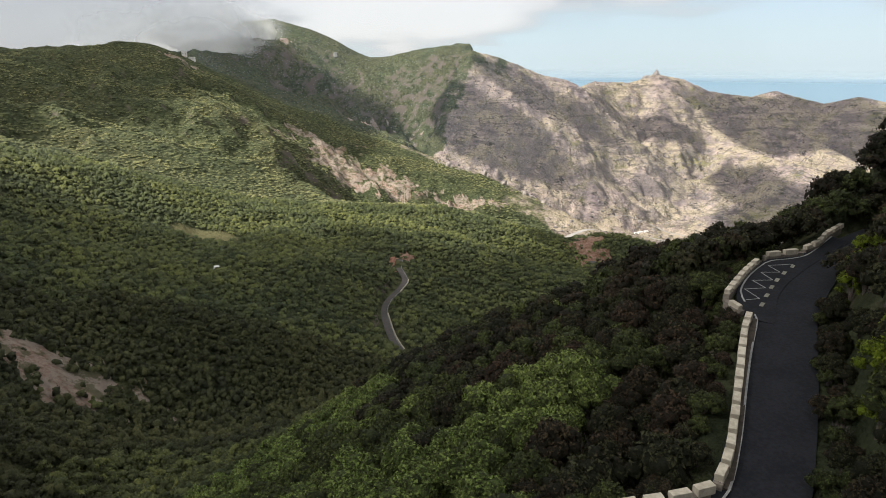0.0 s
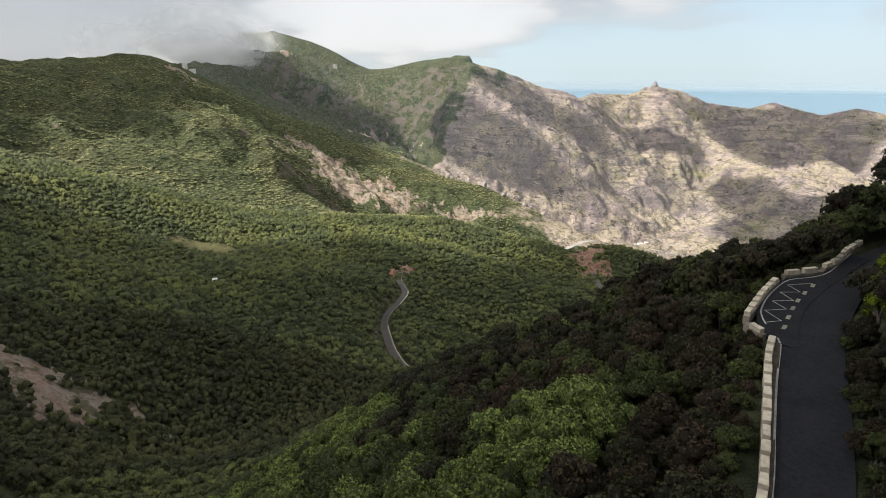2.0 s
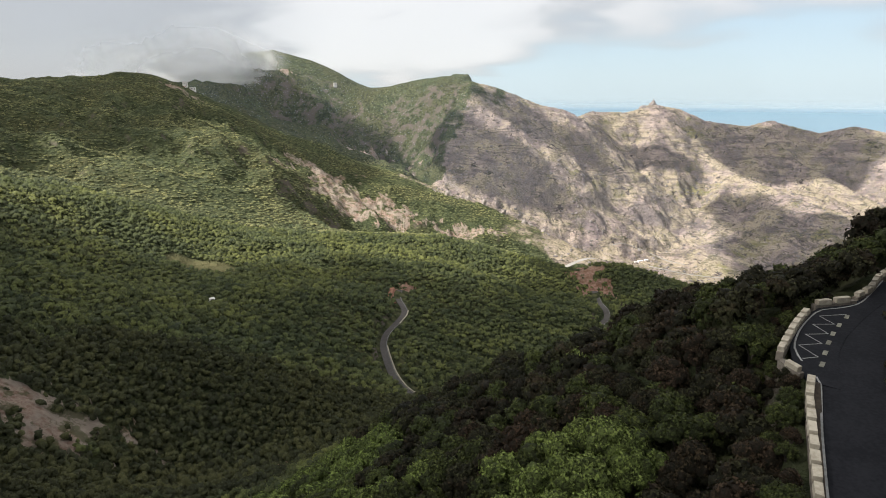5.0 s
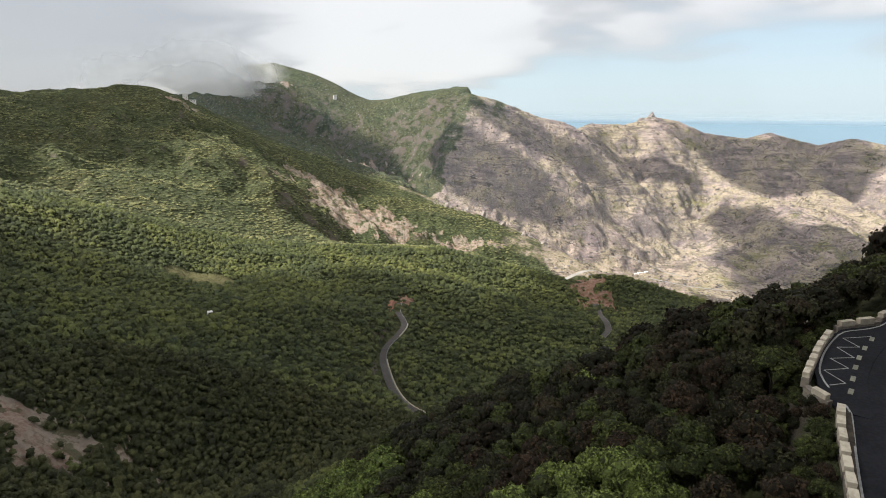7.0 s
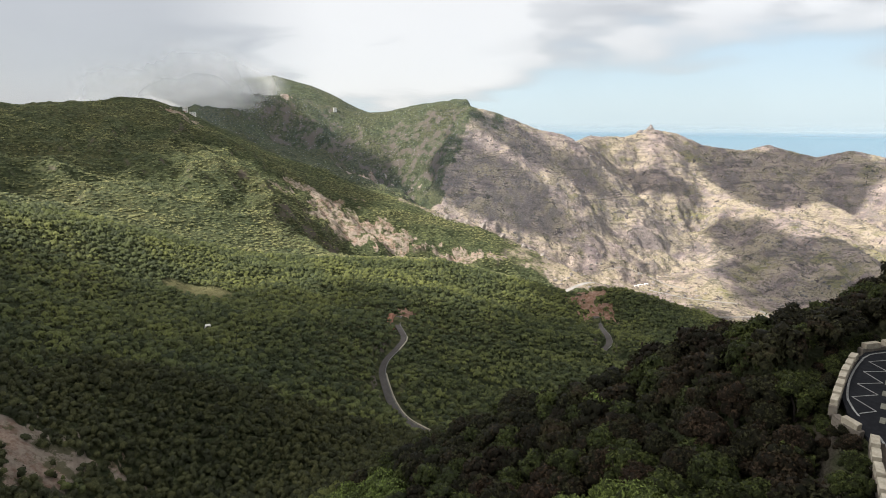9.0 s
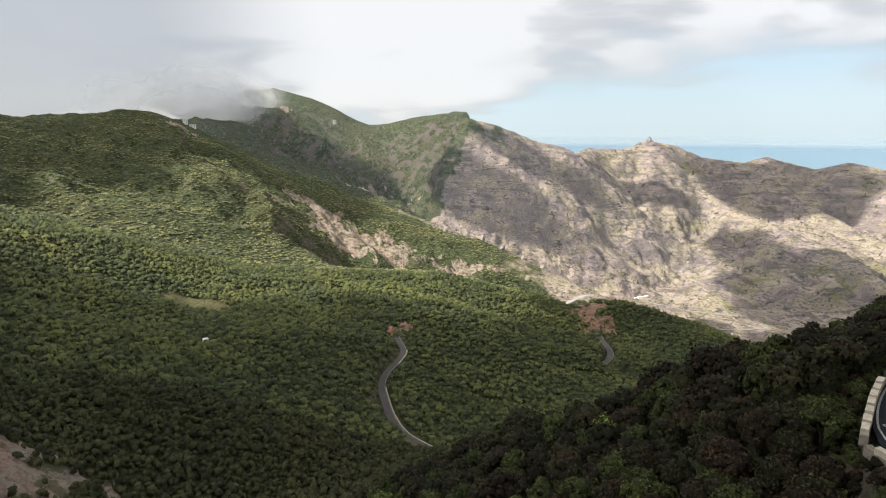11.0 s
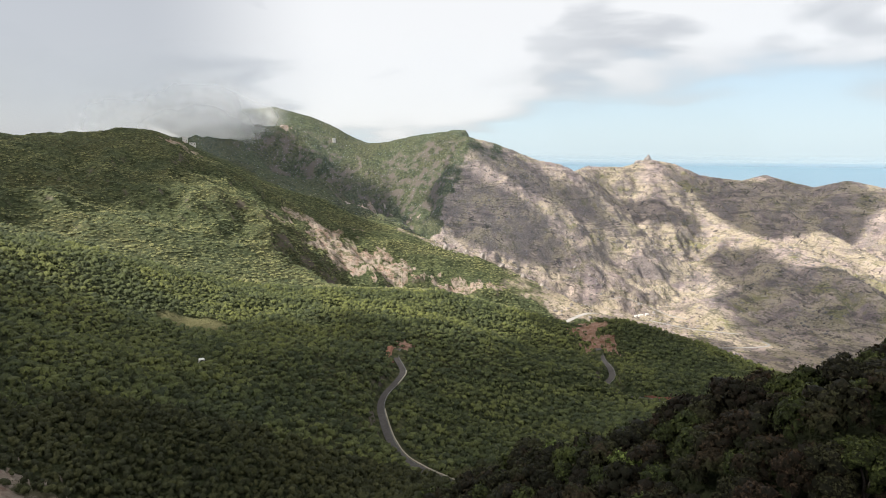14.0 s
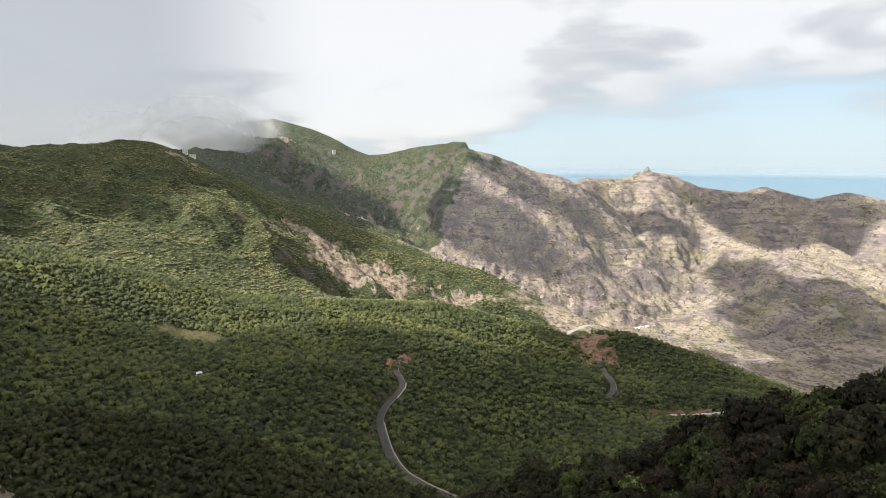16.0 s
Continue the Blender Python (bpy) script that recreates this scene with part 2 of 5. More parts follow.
M_ROCK = plain("rock", (0.22, 0.195, 0.18), (0.40, 0.355, 0.31), 0.05, 0.95, 3.0)
M_CRAG = plain("dark_crag", (0.13, 0.12, 0.115), (0.27, 0.24, 0.22), 0.08, 0.95, 3.0)
M_BROWN_STRIP = plain("verge", (0.045, 0.036, 0.028), (0.085, 0.068, 0.05), 2.0, 0.95, 0.02)

# ================= the lie of the land =================
def dense(pts, step):
    """A smooth line of points through the given ones."""
    p = [Vector(q) for q in pts]
    out = []
    for i in range(len(p) - 1):
        p0, p1, p2, p3 = p[max(i - 1, 0)], p[i], p[i + 1], p[min(i + 2, len(p) - 1)]
        n = max(1, int((p2 - p1).length / step))
        for k in range(n):
            t = k / n
            out.append(0.5 * (2 * p1 + (p2 - p0) * t + (2 * p0 - 5 * p1 + 4 * p2 - p3) * t * t + (3 * p1 - p0 - 3 * p2 + p3) * t ** 3))
    out.append(p[-1])
    return out


LINES = []
CRESTS = []


def line(name, pts):
    """A ridge, spur, shelf or valley line of the land."""
    LINES.append([Vector(p) for p in pts])
    if "crest" in name or "spur" in name:
        CRESTS.extend(dense(pts, 40.0))


RIDGES = []


def ridge(pts):
    """A sharp spur of the bare range, its two faces falling away from it."""
    RIDGES.extend(zip(pts, pts[1:]))


SPOTS = []


def spots(name, pts):
    """Single heights of plain ground."""
    SPOTS.extend(pts)


line('far range crest', [(1978,2278,-142), (1745,2401,-118), (1613,2433,-90), (1544,2537,-123), (1360,2585,-74), (1260,2580,-98), (1100,2599,-75), (977,2595,-28), (865,2582,-7), (768,2571,-40), (601,2513,-37), (520,2450,-64)])
line('far range back', [(2357,2609,-282), (2052,2796,-306), (1605,3021,-334), (1089,3192,-356), (673,3256,-364)])
line('hump back', [(433,2589,-117), (123,2572,-47), (-188,2669,-50), (-546,2773,21), (-1199,2777,19), (-1910,2720,-8)])
line('house ridge back', [(-1097,1701,20), (-931,1854,21), (-741,1831,-11)])
line('gully left of a', [(673,2380,-166), (572,2190,-256), (469,2000,-325), (395,1822,-371)])
line('gully a b', [(944,2425,-207), (885,2287,-289), (875,2075,-357), (882,1841,-383), (912,1667,-408)])
line('gully b c', [(1158,2396,-259), (1243,2261,-295), (1291,2094,-320), (1326,1939,-349), (1364,1812,-385)])
line('gully behind c', [(1378,2438,-207), (1464,2351,-253), (1534,2220,-316), (1595,2075,-366)])
line('far range foot', [(393,1884,-448), (541,1636,-416), (598,1508,-410), (672,1364,-421), (798,1293,-428), (941,1254,-433), (1063,1150,-417)])
line('valley floor', [(390,1473,-385), (507,1275,-403), (588,1126,-397), (690,1005,-400), (759,818,-368)])
line('hump crest', [(482,2274,-52), (412,2186,-19), (341,2178,-7), (198,2146,49), (90,2114,76), (-15,2146,77), (-156,2220,60), (-277,2309,55)])
line('cloud peak crest', [(-292,2348,56), (-367,2297,100), (-476,2328,152), (-615,2347,189), (-746,2361,178), (-943,2343,99), (-1211,2328,50), (-1535,2370,-3), (-1940,2318,-24)])
line('cloud peak face', [(-589,2198,80), (-421,2135,3), (-258,2060,-70), (-104,1973,-138), (20,1826,-192)])
line('cloud peak shoulder', [(-685,2012,39), (-528,1956,-49), (-367,1942,-83), (-228,1812,-133), (-89,1673,-182)])
line('cloud peak gully', [(-490,2089,-112), (-355,2076,-139), (-179,1998,-198), (-31,1875,-237), (84,1743,-277)])
line('house ridge crest', [(-1017,1064,40), (-950,1190,51), (-897,1293,51), (-831,1372,56), (-795,1416,55), (-752,1496,82), (-705,1552,75), (-638,1603,47), (-541,1586,-6), (-437,1566,-58), (-302,1516,-110), (-188,1484,-140), (-78,1464,-172), (15,1446,-203), (94,1422,-215), (193,1371,-258), (271,1317,-288), (334,1271,-306)])
line('house ridge face a', [(-724,1227,0), (-544,1041,-61), (-414,916,-100), (-320,782,-124)])
line('house ridge face b', [(-496,1283,-35), (-372,1147,-69), (-273,1072,-131), (-202,1006,-168)])
line('house ridge face c', [(-284,1285,-139), (-211,1289,-181), (-136,1269,-215), (-45,1255,-234), (47,1255,-252)])
line('house ridge gully', [(-757,1086,-16), (-600,926,-68), (-498,837,-89), (-390,783,-110)])
line('house ridge foot', [(-175,1062,-268), (-76,1043,-284), (19,1025,-294), (113,1009,-314), (189,966,-325)])
line('mid forest crest', [(-440,508,-38), (-414,593,-60), (-377,665,-82), (-322,738,-115), (-264,803,-143), (-175,868,-161), (-66,903,-174), (42,904,-187), (113,878,-200), (161,829,-204)])
line('mid forest slope a', [(-243,576,-136), (-196,647,-143), (-109,657,-158), (-48,644,-160), (11,665,-166), (77,701,-190), (124,673,-207)])
line('mid forest slope b', [(-235,446,-119), (-163,425,-115), (-126,459,-123), (-84,499,-141)])
line('cut hill crest', [(178,805,-206), (209,797,-192), (238,783,-191), (263,769,-196), (316,726,-206), (361,669,-220), (404,619,-232), (468,543,-231)])
line('cut hill face', [(184,741,-216), (205,652,-211), (255,589,-199), (289,549,-191)])
line('valley road shelf', [(-42,554,-158), (-34,515,-162), (-48,453,-162), (-35,399,-160), (-14,361,-160), (3,326,-148)])
line('right road shelf', [(177,650,-205), (171,600,-200), (201,547,-198), (227,519,-185), (245,505,-176), (277,487,-170)])
line('valley bottom a', [(11,355,-165), (25,425,-182), (51,472,-192), (95,475,-193), (141,483,-192)])
line('left slope a', [(-253,364,-78), (-189,311,-85), (-150,288,-92), (-100,289,-109), (-55,321,-137)])
line('left slope b', [(-177,190,-59), (-154,209,-82), (-136,198,-91), (-116,187,-100), (-100,218,-115), (-73,244,-126), (-41,237,-121)])
line('left slope c', [(-115,125,-53), (-101,130,-68), (-78,134,-81)])
line('gully', [(-30,198,-92), (-43,185,-91), (-54,151,-81), (-58,122,-72), (-59,99,-65)])
line('nose crest', [(92,102,27), (84,100,21), (76,100,15), (72,100,11), (68,100,4.5), (64,100,1.8), (60,99,-0.3), (54,96,-4.5), (47,90,-4), (39,86,-2), (28,98,-12), (20,112,-23), (6,132,-37), (-12,152,-55), (-30,185,-85), (-38,240,-125)])
line('nose flank left', [(30,72,-3), (14,66,-10), (7,91,-21), (-10,100,-33), (-18,75,-31), (-34,70,-42), (-50,95,-58)])
line('nose flank right', [(64,118,-20), (50,150,-50), (40,200,-85), (20,260,-115), (10,310,-150)])
spots('near slope', [(13,56,-9), (20,51,-7.5), (24.5,58,-6.5), (17,43,-7.5), (12,40,-8), (27,64,-6), (4,44,-11), (-8,42,-14), (-24,40,-18), (6,22,-2.5), (-10,10,-1), (14,5,1), (18,20,-1), (-40,20,-8), (-40,-10,0)])
spots('uphill', [(46,66,6), (42,52,6), (36,40,5), (34,25,5), (36,5,5), (54,70,9), (62,82,9), (70,66,20), (60,40,20), (60,10,22), (110,60,42), (104,112,26), (160,160,-40), (30,-60,8), (-30,-80,-10)])
spots('behind', [(0,-200,10), (200,-200,60), (-200,-200,-40), (-300,0,-20), (-300,150,-20), (300,0,60), (300,250,-60), (350,500,-180), (-2500,-2500,0), (2500,-2500,0), (0,-2500,50), (-2500,0,0), (2500,0,-100), (-1500,800,100), (1600,900,-400), (3000,2000,-500), (0,3600,-300), (-1500,3300,-300), (1500,3400,-300)])
ridge([(1978,2278,-142), (1745,2401,-118), (1613,2433,-90), (1544,2537,-123), (1360,2585,-74), (1260,2580,-98), (1100,2599,-75), (977,2595,-28), (865,2582,-7), (768,2571,-40), (601,2513,-37), (488,2303,-55), (412,2186,-19), (341,2178,-7), (198,2146,49), (90,2114,76), (-15,2146,77), (-156,2220,60)])
ridge([(198,2146,49), (170,2078,-14), (132,2001,-85), (153,1909,-167), (196,1814,-241), (241,1708,-297)])
ridge([(132,2001,-85), (65,1904,-140), (86,1803,-206)])
ridge([(341,2178,-7), (319,2091,-80), (332,1987,-156), (361,1890,-217), (400,1780,-286), (431,1669,-337)])
ridge([(601,2513,-37), (626,2424,-96), (666,2320,-165), (626,2206,-237), (527,2088,-301), (478,1956,-354)])
ridge([(865,2582,-7), (834,2445,-97), (820,2301,-174), (731,2184,-244), (723,2092,-301), (746,1966,-355), (751,1835,-391)])
ridge([(731,2184,-244), (623,2082,-310), (563,1964,-365), (525,1798,-400)])
ridge([(977,2595,-28), (1011,2517,-134), (1010,2398,-182), (1046,2206,-247), (1088,2016,-270), (1115,1838,-291), (1134,1683,-315), (1141,1542,-342), (1153,1405,-365)])
ridge([(1046,2206,-247), (961,2080,-299), (870,1935,-349), (825,1791,-389), (810,1687,-397)])
ridge([(1088,2016,-270), (1029,1866,-317), (996,1711,-354), (950,1576,-384), (910,1482,-402)])
ridge([(1115,1838,-291), (1070,1653,-340), (1010,1489,-375), (960,1352,-403)])
ridge([(1360,2585,-74), (1336,2473,-153), (1346,2341,-219), (1385,2223,-254), (1420,2056,-304), (1431,1862,-343)])
ridge([(1544,2537,-123), (1566,2416,-182), (1583,2271,-243), (1602,2095,-290)])
ridge([(1613,2433,-90), (1648,2286,-160), (1664,2085,-220)])
ridge([(1260,2580,-98), (1233,2470,-165), (1209,2371,-212)])
ridge([(677,1670,-393), (716,1588,-361), (754,1457,-359), (821,1362,-356), (876,1289,-360)])

rng = np.random.default_rng(7)


def fade(t):
    return t * t * t * (t * (t * 6 - 15) + 10)


def grain(x, y, seed=0):
    """Gradient noise on arrays, about -1 to 1."""
    xi, yi = np.floor(x).astype(np.int64), np.floor(y).astype(np.int64)
    xf, yf = x - xi, y - yi

    def corner(ix, iy, fx, fy):
        h = (ix * 374761393 + iy * 668265263 + seed * 974711) & 0x7FFFFFFF
        h = ((h ^ (h >> 13)) * 1274126177) & 0x7FFFFFFF
        a = (h ^ (h >> 16)) % 1024 * (2 * np.pi / 1024)
        return np.cos(a) * fx + np.sin(a) * fy

    u, v = fade(xf), fade(yf)
    low = corner(xi, yi, xf, yf) * (1 - u) + corner(xi + 1, yi, xf - 1, yf) * u
    high = corner(xi, yi + 1, xf, yf - 1) * (1 - u) + corner(xi + 1, yi + 1, xf - 1, yf - 1) * u
    return (low * (1 - v) + high * v) * 1.5


def octaves(x, y, size, n=4, seed=0, ridged=False, fall=0.5):
    total, amp = np.zeros_like(x), 1.0
    for k in range(n):
        g = grain(x / size + 13.7 * k, y / size - 7.1 * k, seed + k)
        total += amp * ((0.5 - np.abs(g)) * 2 if ridged else g)
        size, amp = size / 2.03, amp * fall
    return total


def smooth(v, lo, hi):
    t = np.clip((v - lo) / (hi - lo), 0, 1)
    return t * t * (3 - 2 * t)


def spline_ground():
    """A surface through all the lines: radial, with cusps soft enough for hills."""
    pts = []
    for pl in LINES:
        for a, b in zip(pl, pl[1:]):
            far = max(30.0, (a.xy + b.xy).length / 2)
            n = max(1, int((b - a).xy.length / (0.045 * far + 6))) if (b - a).xy.length < 700 else 1
            for k in range(n):
                pts.append(a.lerp(b, k / n))
        pts.append(pl[-1])
    p = np.array([tuple(v) for v in pts] + SPOTS)
    keep = np.ones(len(p), bool)
    for i in range(len(p)):
        if keep[i]:
            d = np.hypot(*(p[i + 1:, :2] - p[i, :2]).T)
            keep[i + 1:] &= d > 0.012 * np.hypot(*p[i, :2]) + 1.5
    p = p[keep]
    d = np.hypot(p[:, None, 0] - p[None, :, 0], p[:, None, 1] - p[None, :, 1])
    n = len(p)
    a = np.zeros((n + 3, n + 3))
    a[:n, :n] = -d + np.eye(n) * 0.0008 * np.hypot(p[:, 0], p[:, 1])
    a[:n, n], a[n, :n] = 1, 1
    a[:n, n + 1:], a[n + 1:, :n] = p[:, :2] / 1000, p[:, :2].T / 1000
    w = np.linalg.solve(a, np.r_[p[:, 2], 0, 0, 0])

    def height(x, y):
        out = np.empty(x.size)
        xs, ys = x.ravel(), y.ravel()
        for i in range(0, xs.size, 20000):
            u, v = xs[i:i + 20000], ys[i:i + 20000]
            r = np.sqrt((u[:, None] - p[None, :, 0]) ** 2 + (v[:, None] - p[None, :, 1]) ** 2)
            out[i:i + 20000] = -(r @ w[:n]) + w[n] + w[n + 1] * u / 1000 + w[n + 2] * v / 1000
        return out.reshape(x.shape)

    return height


BASE = spline_ground()


def near_road_z(y):
    y = max(y, 27)
    return -2.1 + 0.11 * (y - 40)


def road_plane(pts):
    return [(x, y, near_road_z(y)) for x, y in pts]


# middle of each road, and half its width
NEAR_ROAD = road_plane([(-60, 6), (-40, 18), (-20, 26), (0, 29.0), (10, 30.0), (17.8, 31.9), (22.2, 36.2), (25, 40.5), (29.5, 48), (33.2, 54.6), (36.8, 61), (40.5, 66), (45, 71.2), (50, 75.5), (57, 80.5), (66, 86), (78, 90)])
ROADS = [(NEAR_ROAD, 3.1)]
for _pts, _w in (([(-41.6, 569.4, -155.6), (-42.2, 554.3, -158.5), (-34.4, 524.8, -160.7), (-38.6, 502.4, -161.9), (-45.8, 478.8, -162.7), (-46.9, 453.5, -162.2), (-41.7, 423.9, -161.5), (-35.1, 399.4, -162.7), (-25.7, 375.0, -161.4), (-12.1, 355.6, -159.3), (3.6, 330.6, -152.7)], 2.8),
                ([(180.8, 700.8, -199.4), (180.7, 680.1, -205.5), (182.1, 653.6, -206.3), (178.4, 633.9, -208.8), (167.7, 616.2, -209.7), (173.7, 588.2, -208.3), (201.5, 546.6, -197.9), (226.9, 519.3, -185.2), (245.5, 504.5, -175.9), (276.7, 486.9, -166.1)], 3.4),
                ([(205.0, 1150.0, -310.0), (245.0, 1188.0, -308.0), (287.0, 1226.0, -305.0), (331.0, 1261.0, -307.0), (372.0, 1300.0, -312.0)], 5.0),
                ([(455.0, 1630.0, -392.0), (500.0, 1660.0, -400.0), (535.0, 1667.0, -405.0), (589.0, 1642.0, -402.0), (627.0, 1603.0, -397.0), (644.0, 1570.0, -398.0)], 3.0),
                ([(541.0, 1547.0, -406.0), (596.0, 1502.0, -405.0), (672.0, 1482.0, -404.0), (734.0, 1465.0, -405.0)], 3.0),
                ([(610.0, 1360.0, -416.0), (673.0, 1367.0, -417.0), (739.0, 1380.0, -420.0), (773.0, 1398.0, -417.0), (770.0, 1425.0, -416.0)], 3.0)):
    ROADS.append((_pts, _w))
ROAD_LINES = [(dense(p, 2.5 if i == 0 else 6.0), w) for i, (p, w) in enumerate(ROADS)]


def bare_at(x, y):
    """How far rock and dry grass take the place of wood: 0 to 1."""
    ragged = octaves(x, y, 200, 5, 21, fall=0.6)
    edge = smooth(x - np.maximum(100 + (y - 2114) * 0.8, -170) + 130 * ragged, -70, 330)
    behind = smooth(y - (1448 - 0.36 * x) + 22 * ragged, -25, 30)
    south = smooth(x - 480 - (y - 600) * 0.1, 0, 150) * smooth(y, 820, 1000)
    tip = smooth(x + 20 * ragged, 170, 250) * smooth(y - 0.25 * x, 1110, 1160)
    crest = 0.5 * smooth(x + 20 * ragged, 80, 160) * smooth(y + x + 30 * ragged, 1385, 1440)
    return np.maximum.reduce([edge * behind, south, tip, crest])


SCARS = [(-205, 1285, 115, 75, -10), (-104, 1268, 60, 38, 0), (55, 1255, 65, 32, 0), (186, 783, 22, 22, 0), (192, 742, 18, 32, 0), (-150, 208, 27, 18, 0), (-619, 1502, 40, 20, 0), (-401, 2026, 50, 14, 0), (-203, 1975, 40, 30, 0), (-136, 1921, 50, 30, 0), (-549, 2239, 22, 14, 0), (-250, 1788, 40, 16, 0), (-64, 231, 8, 5, 0), (-38, 584, 9, 13, 0)]


def scar_at(x, y):
    s = np.zeros_like(x)
    for cx, cy, rx, ry, turn in SCARS:
        c, q = math.cos(radians(turn)), math.sin(radians(turn))
        u, v = ((x - cx) * c + (y - cy) * q) / rx, (-(x - cx) * q + (y - cy) * c) / ry
        s = np.maximum(s, smooth(1.2 - np.sqrt(u * u + v * v) + 0.85 * octaves(x, y, min(rx, ry) * 0.8, 5, 33, fall=0.7), 0.0, 0.7))
    return s


def spur_faces(x, y):
    """The highest of all the spurs' faces at each place, and how far its edge is."""
    lean = 0.82 + 0.08 * octaves(x, y, 260, 3, 71)
    wx, wy = x + 16 * octaves(x, y, 150, 4, 73), y + 16 * octaves(x, y, 150, 4, 74)
    top, near = np.full(x.shape, -1e9), np.full(x.shape, 1e9)
    for (x0, y0, z0), (x1, y1, z1) in RIDGES:
        ux, uy = x1 - x0, y1 - y0
        n = ux * ux + uy * uy
        d0 = np.hypot(x - x0 - ux * np.clip(((x - x0) * ux + (y - y0) * uy) / n, 0, 1), y - y0 - uy * np.clip(((x - x0) * ux + (y - y0) * uy) / n, 0, 1))
        k = smooth(d0, 0, 60)
        px, py = x + (wx - x) * k, y + (wy - y) * k
        t = np.clip(((px - x0) * ux + (py - y0) * uy) / n, 0, 1)
        d = np.hypot(px - x0 - ux * t, py - y0 - uy * t)
        z = z0 + (z1 - z0) * t - lean * (np.sqrt(d * d + 256) - 16)
        top = np.maximum(top, z)
        near = np.minimum(near, d0)
    return top, near


def raw_height(x, y):
    x, y = np.asarray(x, float), np.asarray(y, float)
    r = np.hypot(x, y)
    h = BASE(x, y)
    bare = bare_at(x, y)
    far = smooth(r, 150, 900)
    calm = np.full(x.size, 1e9)
    for v in CRESTS:
        calm = np.minimum(calm, (x.ravel() - v.x) ** 2 + (y.ravel() - v.y) ** 2)
    far = far * (0.12 + 0.88 * smooth(np.sqrt(calm).reshape(x.shape), 20, 200))
    big = smooth(r, 850, 1150)
    h = h + far * (1 - bare) * (13.0 * octaves(x, y, 170, 4, 3) + 6.0 * (octaves(x, y, 75, 3, 5, True) - 0.7) + 15.0 * big * (octaves(0.8 * x + 0.6 * y, (0.6 * x - 0.8 * y) * 0.4, 120, 3, 6, True) - 0.7))
    # the bare range: sharp spurs, with ribs and gullies down their faces
    part_bare = np.nonzero(bare > 0.01)
    if len(part_bare[0]):
        bx, by, bb, bh = x[part_bare], y[part_bare], bare[part_bare], h[part_bare]
        top, near = spur_faces(bx, by)
        u = 0.90 * bx + 0.44 * by + 70 * octaves(bx, by, 300, 2, 51)
        v = 0.44 * bx - 0.90 * by
        ribs = 13.0 * (octaves(u, v * 0.45, 130, 5, 11, True, 0.55) - 0.7)
        fine = 11.0 * (octaves(bx, by, 70, 4, 17, True, 0.6) - 0.7)
        crags = 5.0 * (octaves(bx, by, 30, 3, 19, True, 0.6) - 0.7)
        deep = smooth(bb, 0.01, 0.25) * smooth(by + 0.12 * bx, 1520, 1760) * smooth(bx - 0.15 * (by - 2000), -120, 60)
        floor = np.minimum(bh, -405 - 0.06 * np.maximum(bx - 600, 0) + 0.28 * np.maximum(by + 0.1 * bx - 1750, 0))
        over = np.maximum(top, floor) + 6 * np.exp(-np.abs(top - floor) / 12)
        rough = smooth(near, 4, 110)
        bh = bh + deep * (over - bh) + (0.15 + 0.85 * deep) * bb * (rough * ribs + (0.15 + 0.85 * rough) * fine + (0.3 + 0.7 * rough) * crags)
        h[part_bare] = bh
    h = h + (1 - far) * 0.9 * octaves(x, y, 22, 3, 9)
    h = h + np.minimum(0.0025 * r, 3.0) * scar_at(x, y) * octaves(x, y, 16, 4, 41, True, 0.6)
    return h


for _p, _w in ROAD_LINES[3:]:
    _z = raw_height(np.array([v.x for v in _p]), np.array([v.y for v in _p]))
    _z = np.convolve(np.pad(_z, 8, mode="edge"), np.ones(17) / 17, mode="valid")
    for v, q in zip(_p, _z):
        v.z = q + 0.8


def height_at(x, y):
    x, y = np.asarray(x, float), np.asarray(y, float)
    h = raw_height(x, y)
    for pts, half in ROAD_LINES:
        p = np.array([tuple(v) for v in pts])
        reach = half + 4.6 if half == 3.1 else half * 3.2 + 3
        hit = np.nonzero((x > p[:, 0].min() - reach) & (x < p[:, 0].max() + reach) & (y > p[:, 1].min() - reach) & (y < p[:, 1].max() + reach))
        if not len(hit[0]):
            continue
        d = np.hypot(x[hit][:, None] - p[None, :, 0], y[hit][:, None] - p[None, :, 1])
        i = d.argmin(1)
        near = d[np.arange(len(i)), i]
        level = p[i, 2] - 0.25
        k = 1 - smooth(near, half + 1.2, reach)
        hh = h[hit]
        h[hit] = hh * (1 - k) + level * k
    return h


def mesh_object(name, verts, faces, material, parent=None, smooth_faces=False):
    me = bpy.data.meshes.new(name)
    verts, faces = np.asarray(verts, np.float32), np.asarray(faces, np.int32)
    k = faces.shape[1]
    me.vertices.add(len(verts))
    me.vertices.foreach_set("co", verts.ravel())
    me.loops.add(faces.size)
    me.loops.foreach_set("vertex_index", faces.ravel())
    me.polygons.add(len(faces))
    me.polygons.foreach_set("loop_start", np.arange(0, faces.size, k, dtype=np.int32))
    if smooth_faces:
        me.polygons.foreach_set("use_smooth", np.ones(len(faces), bool))
    me.update(calc_edges=True)
    me.materials.append(material)
    ob = new(name, me)
    if parent:
        ob.parent = parent
    return ob


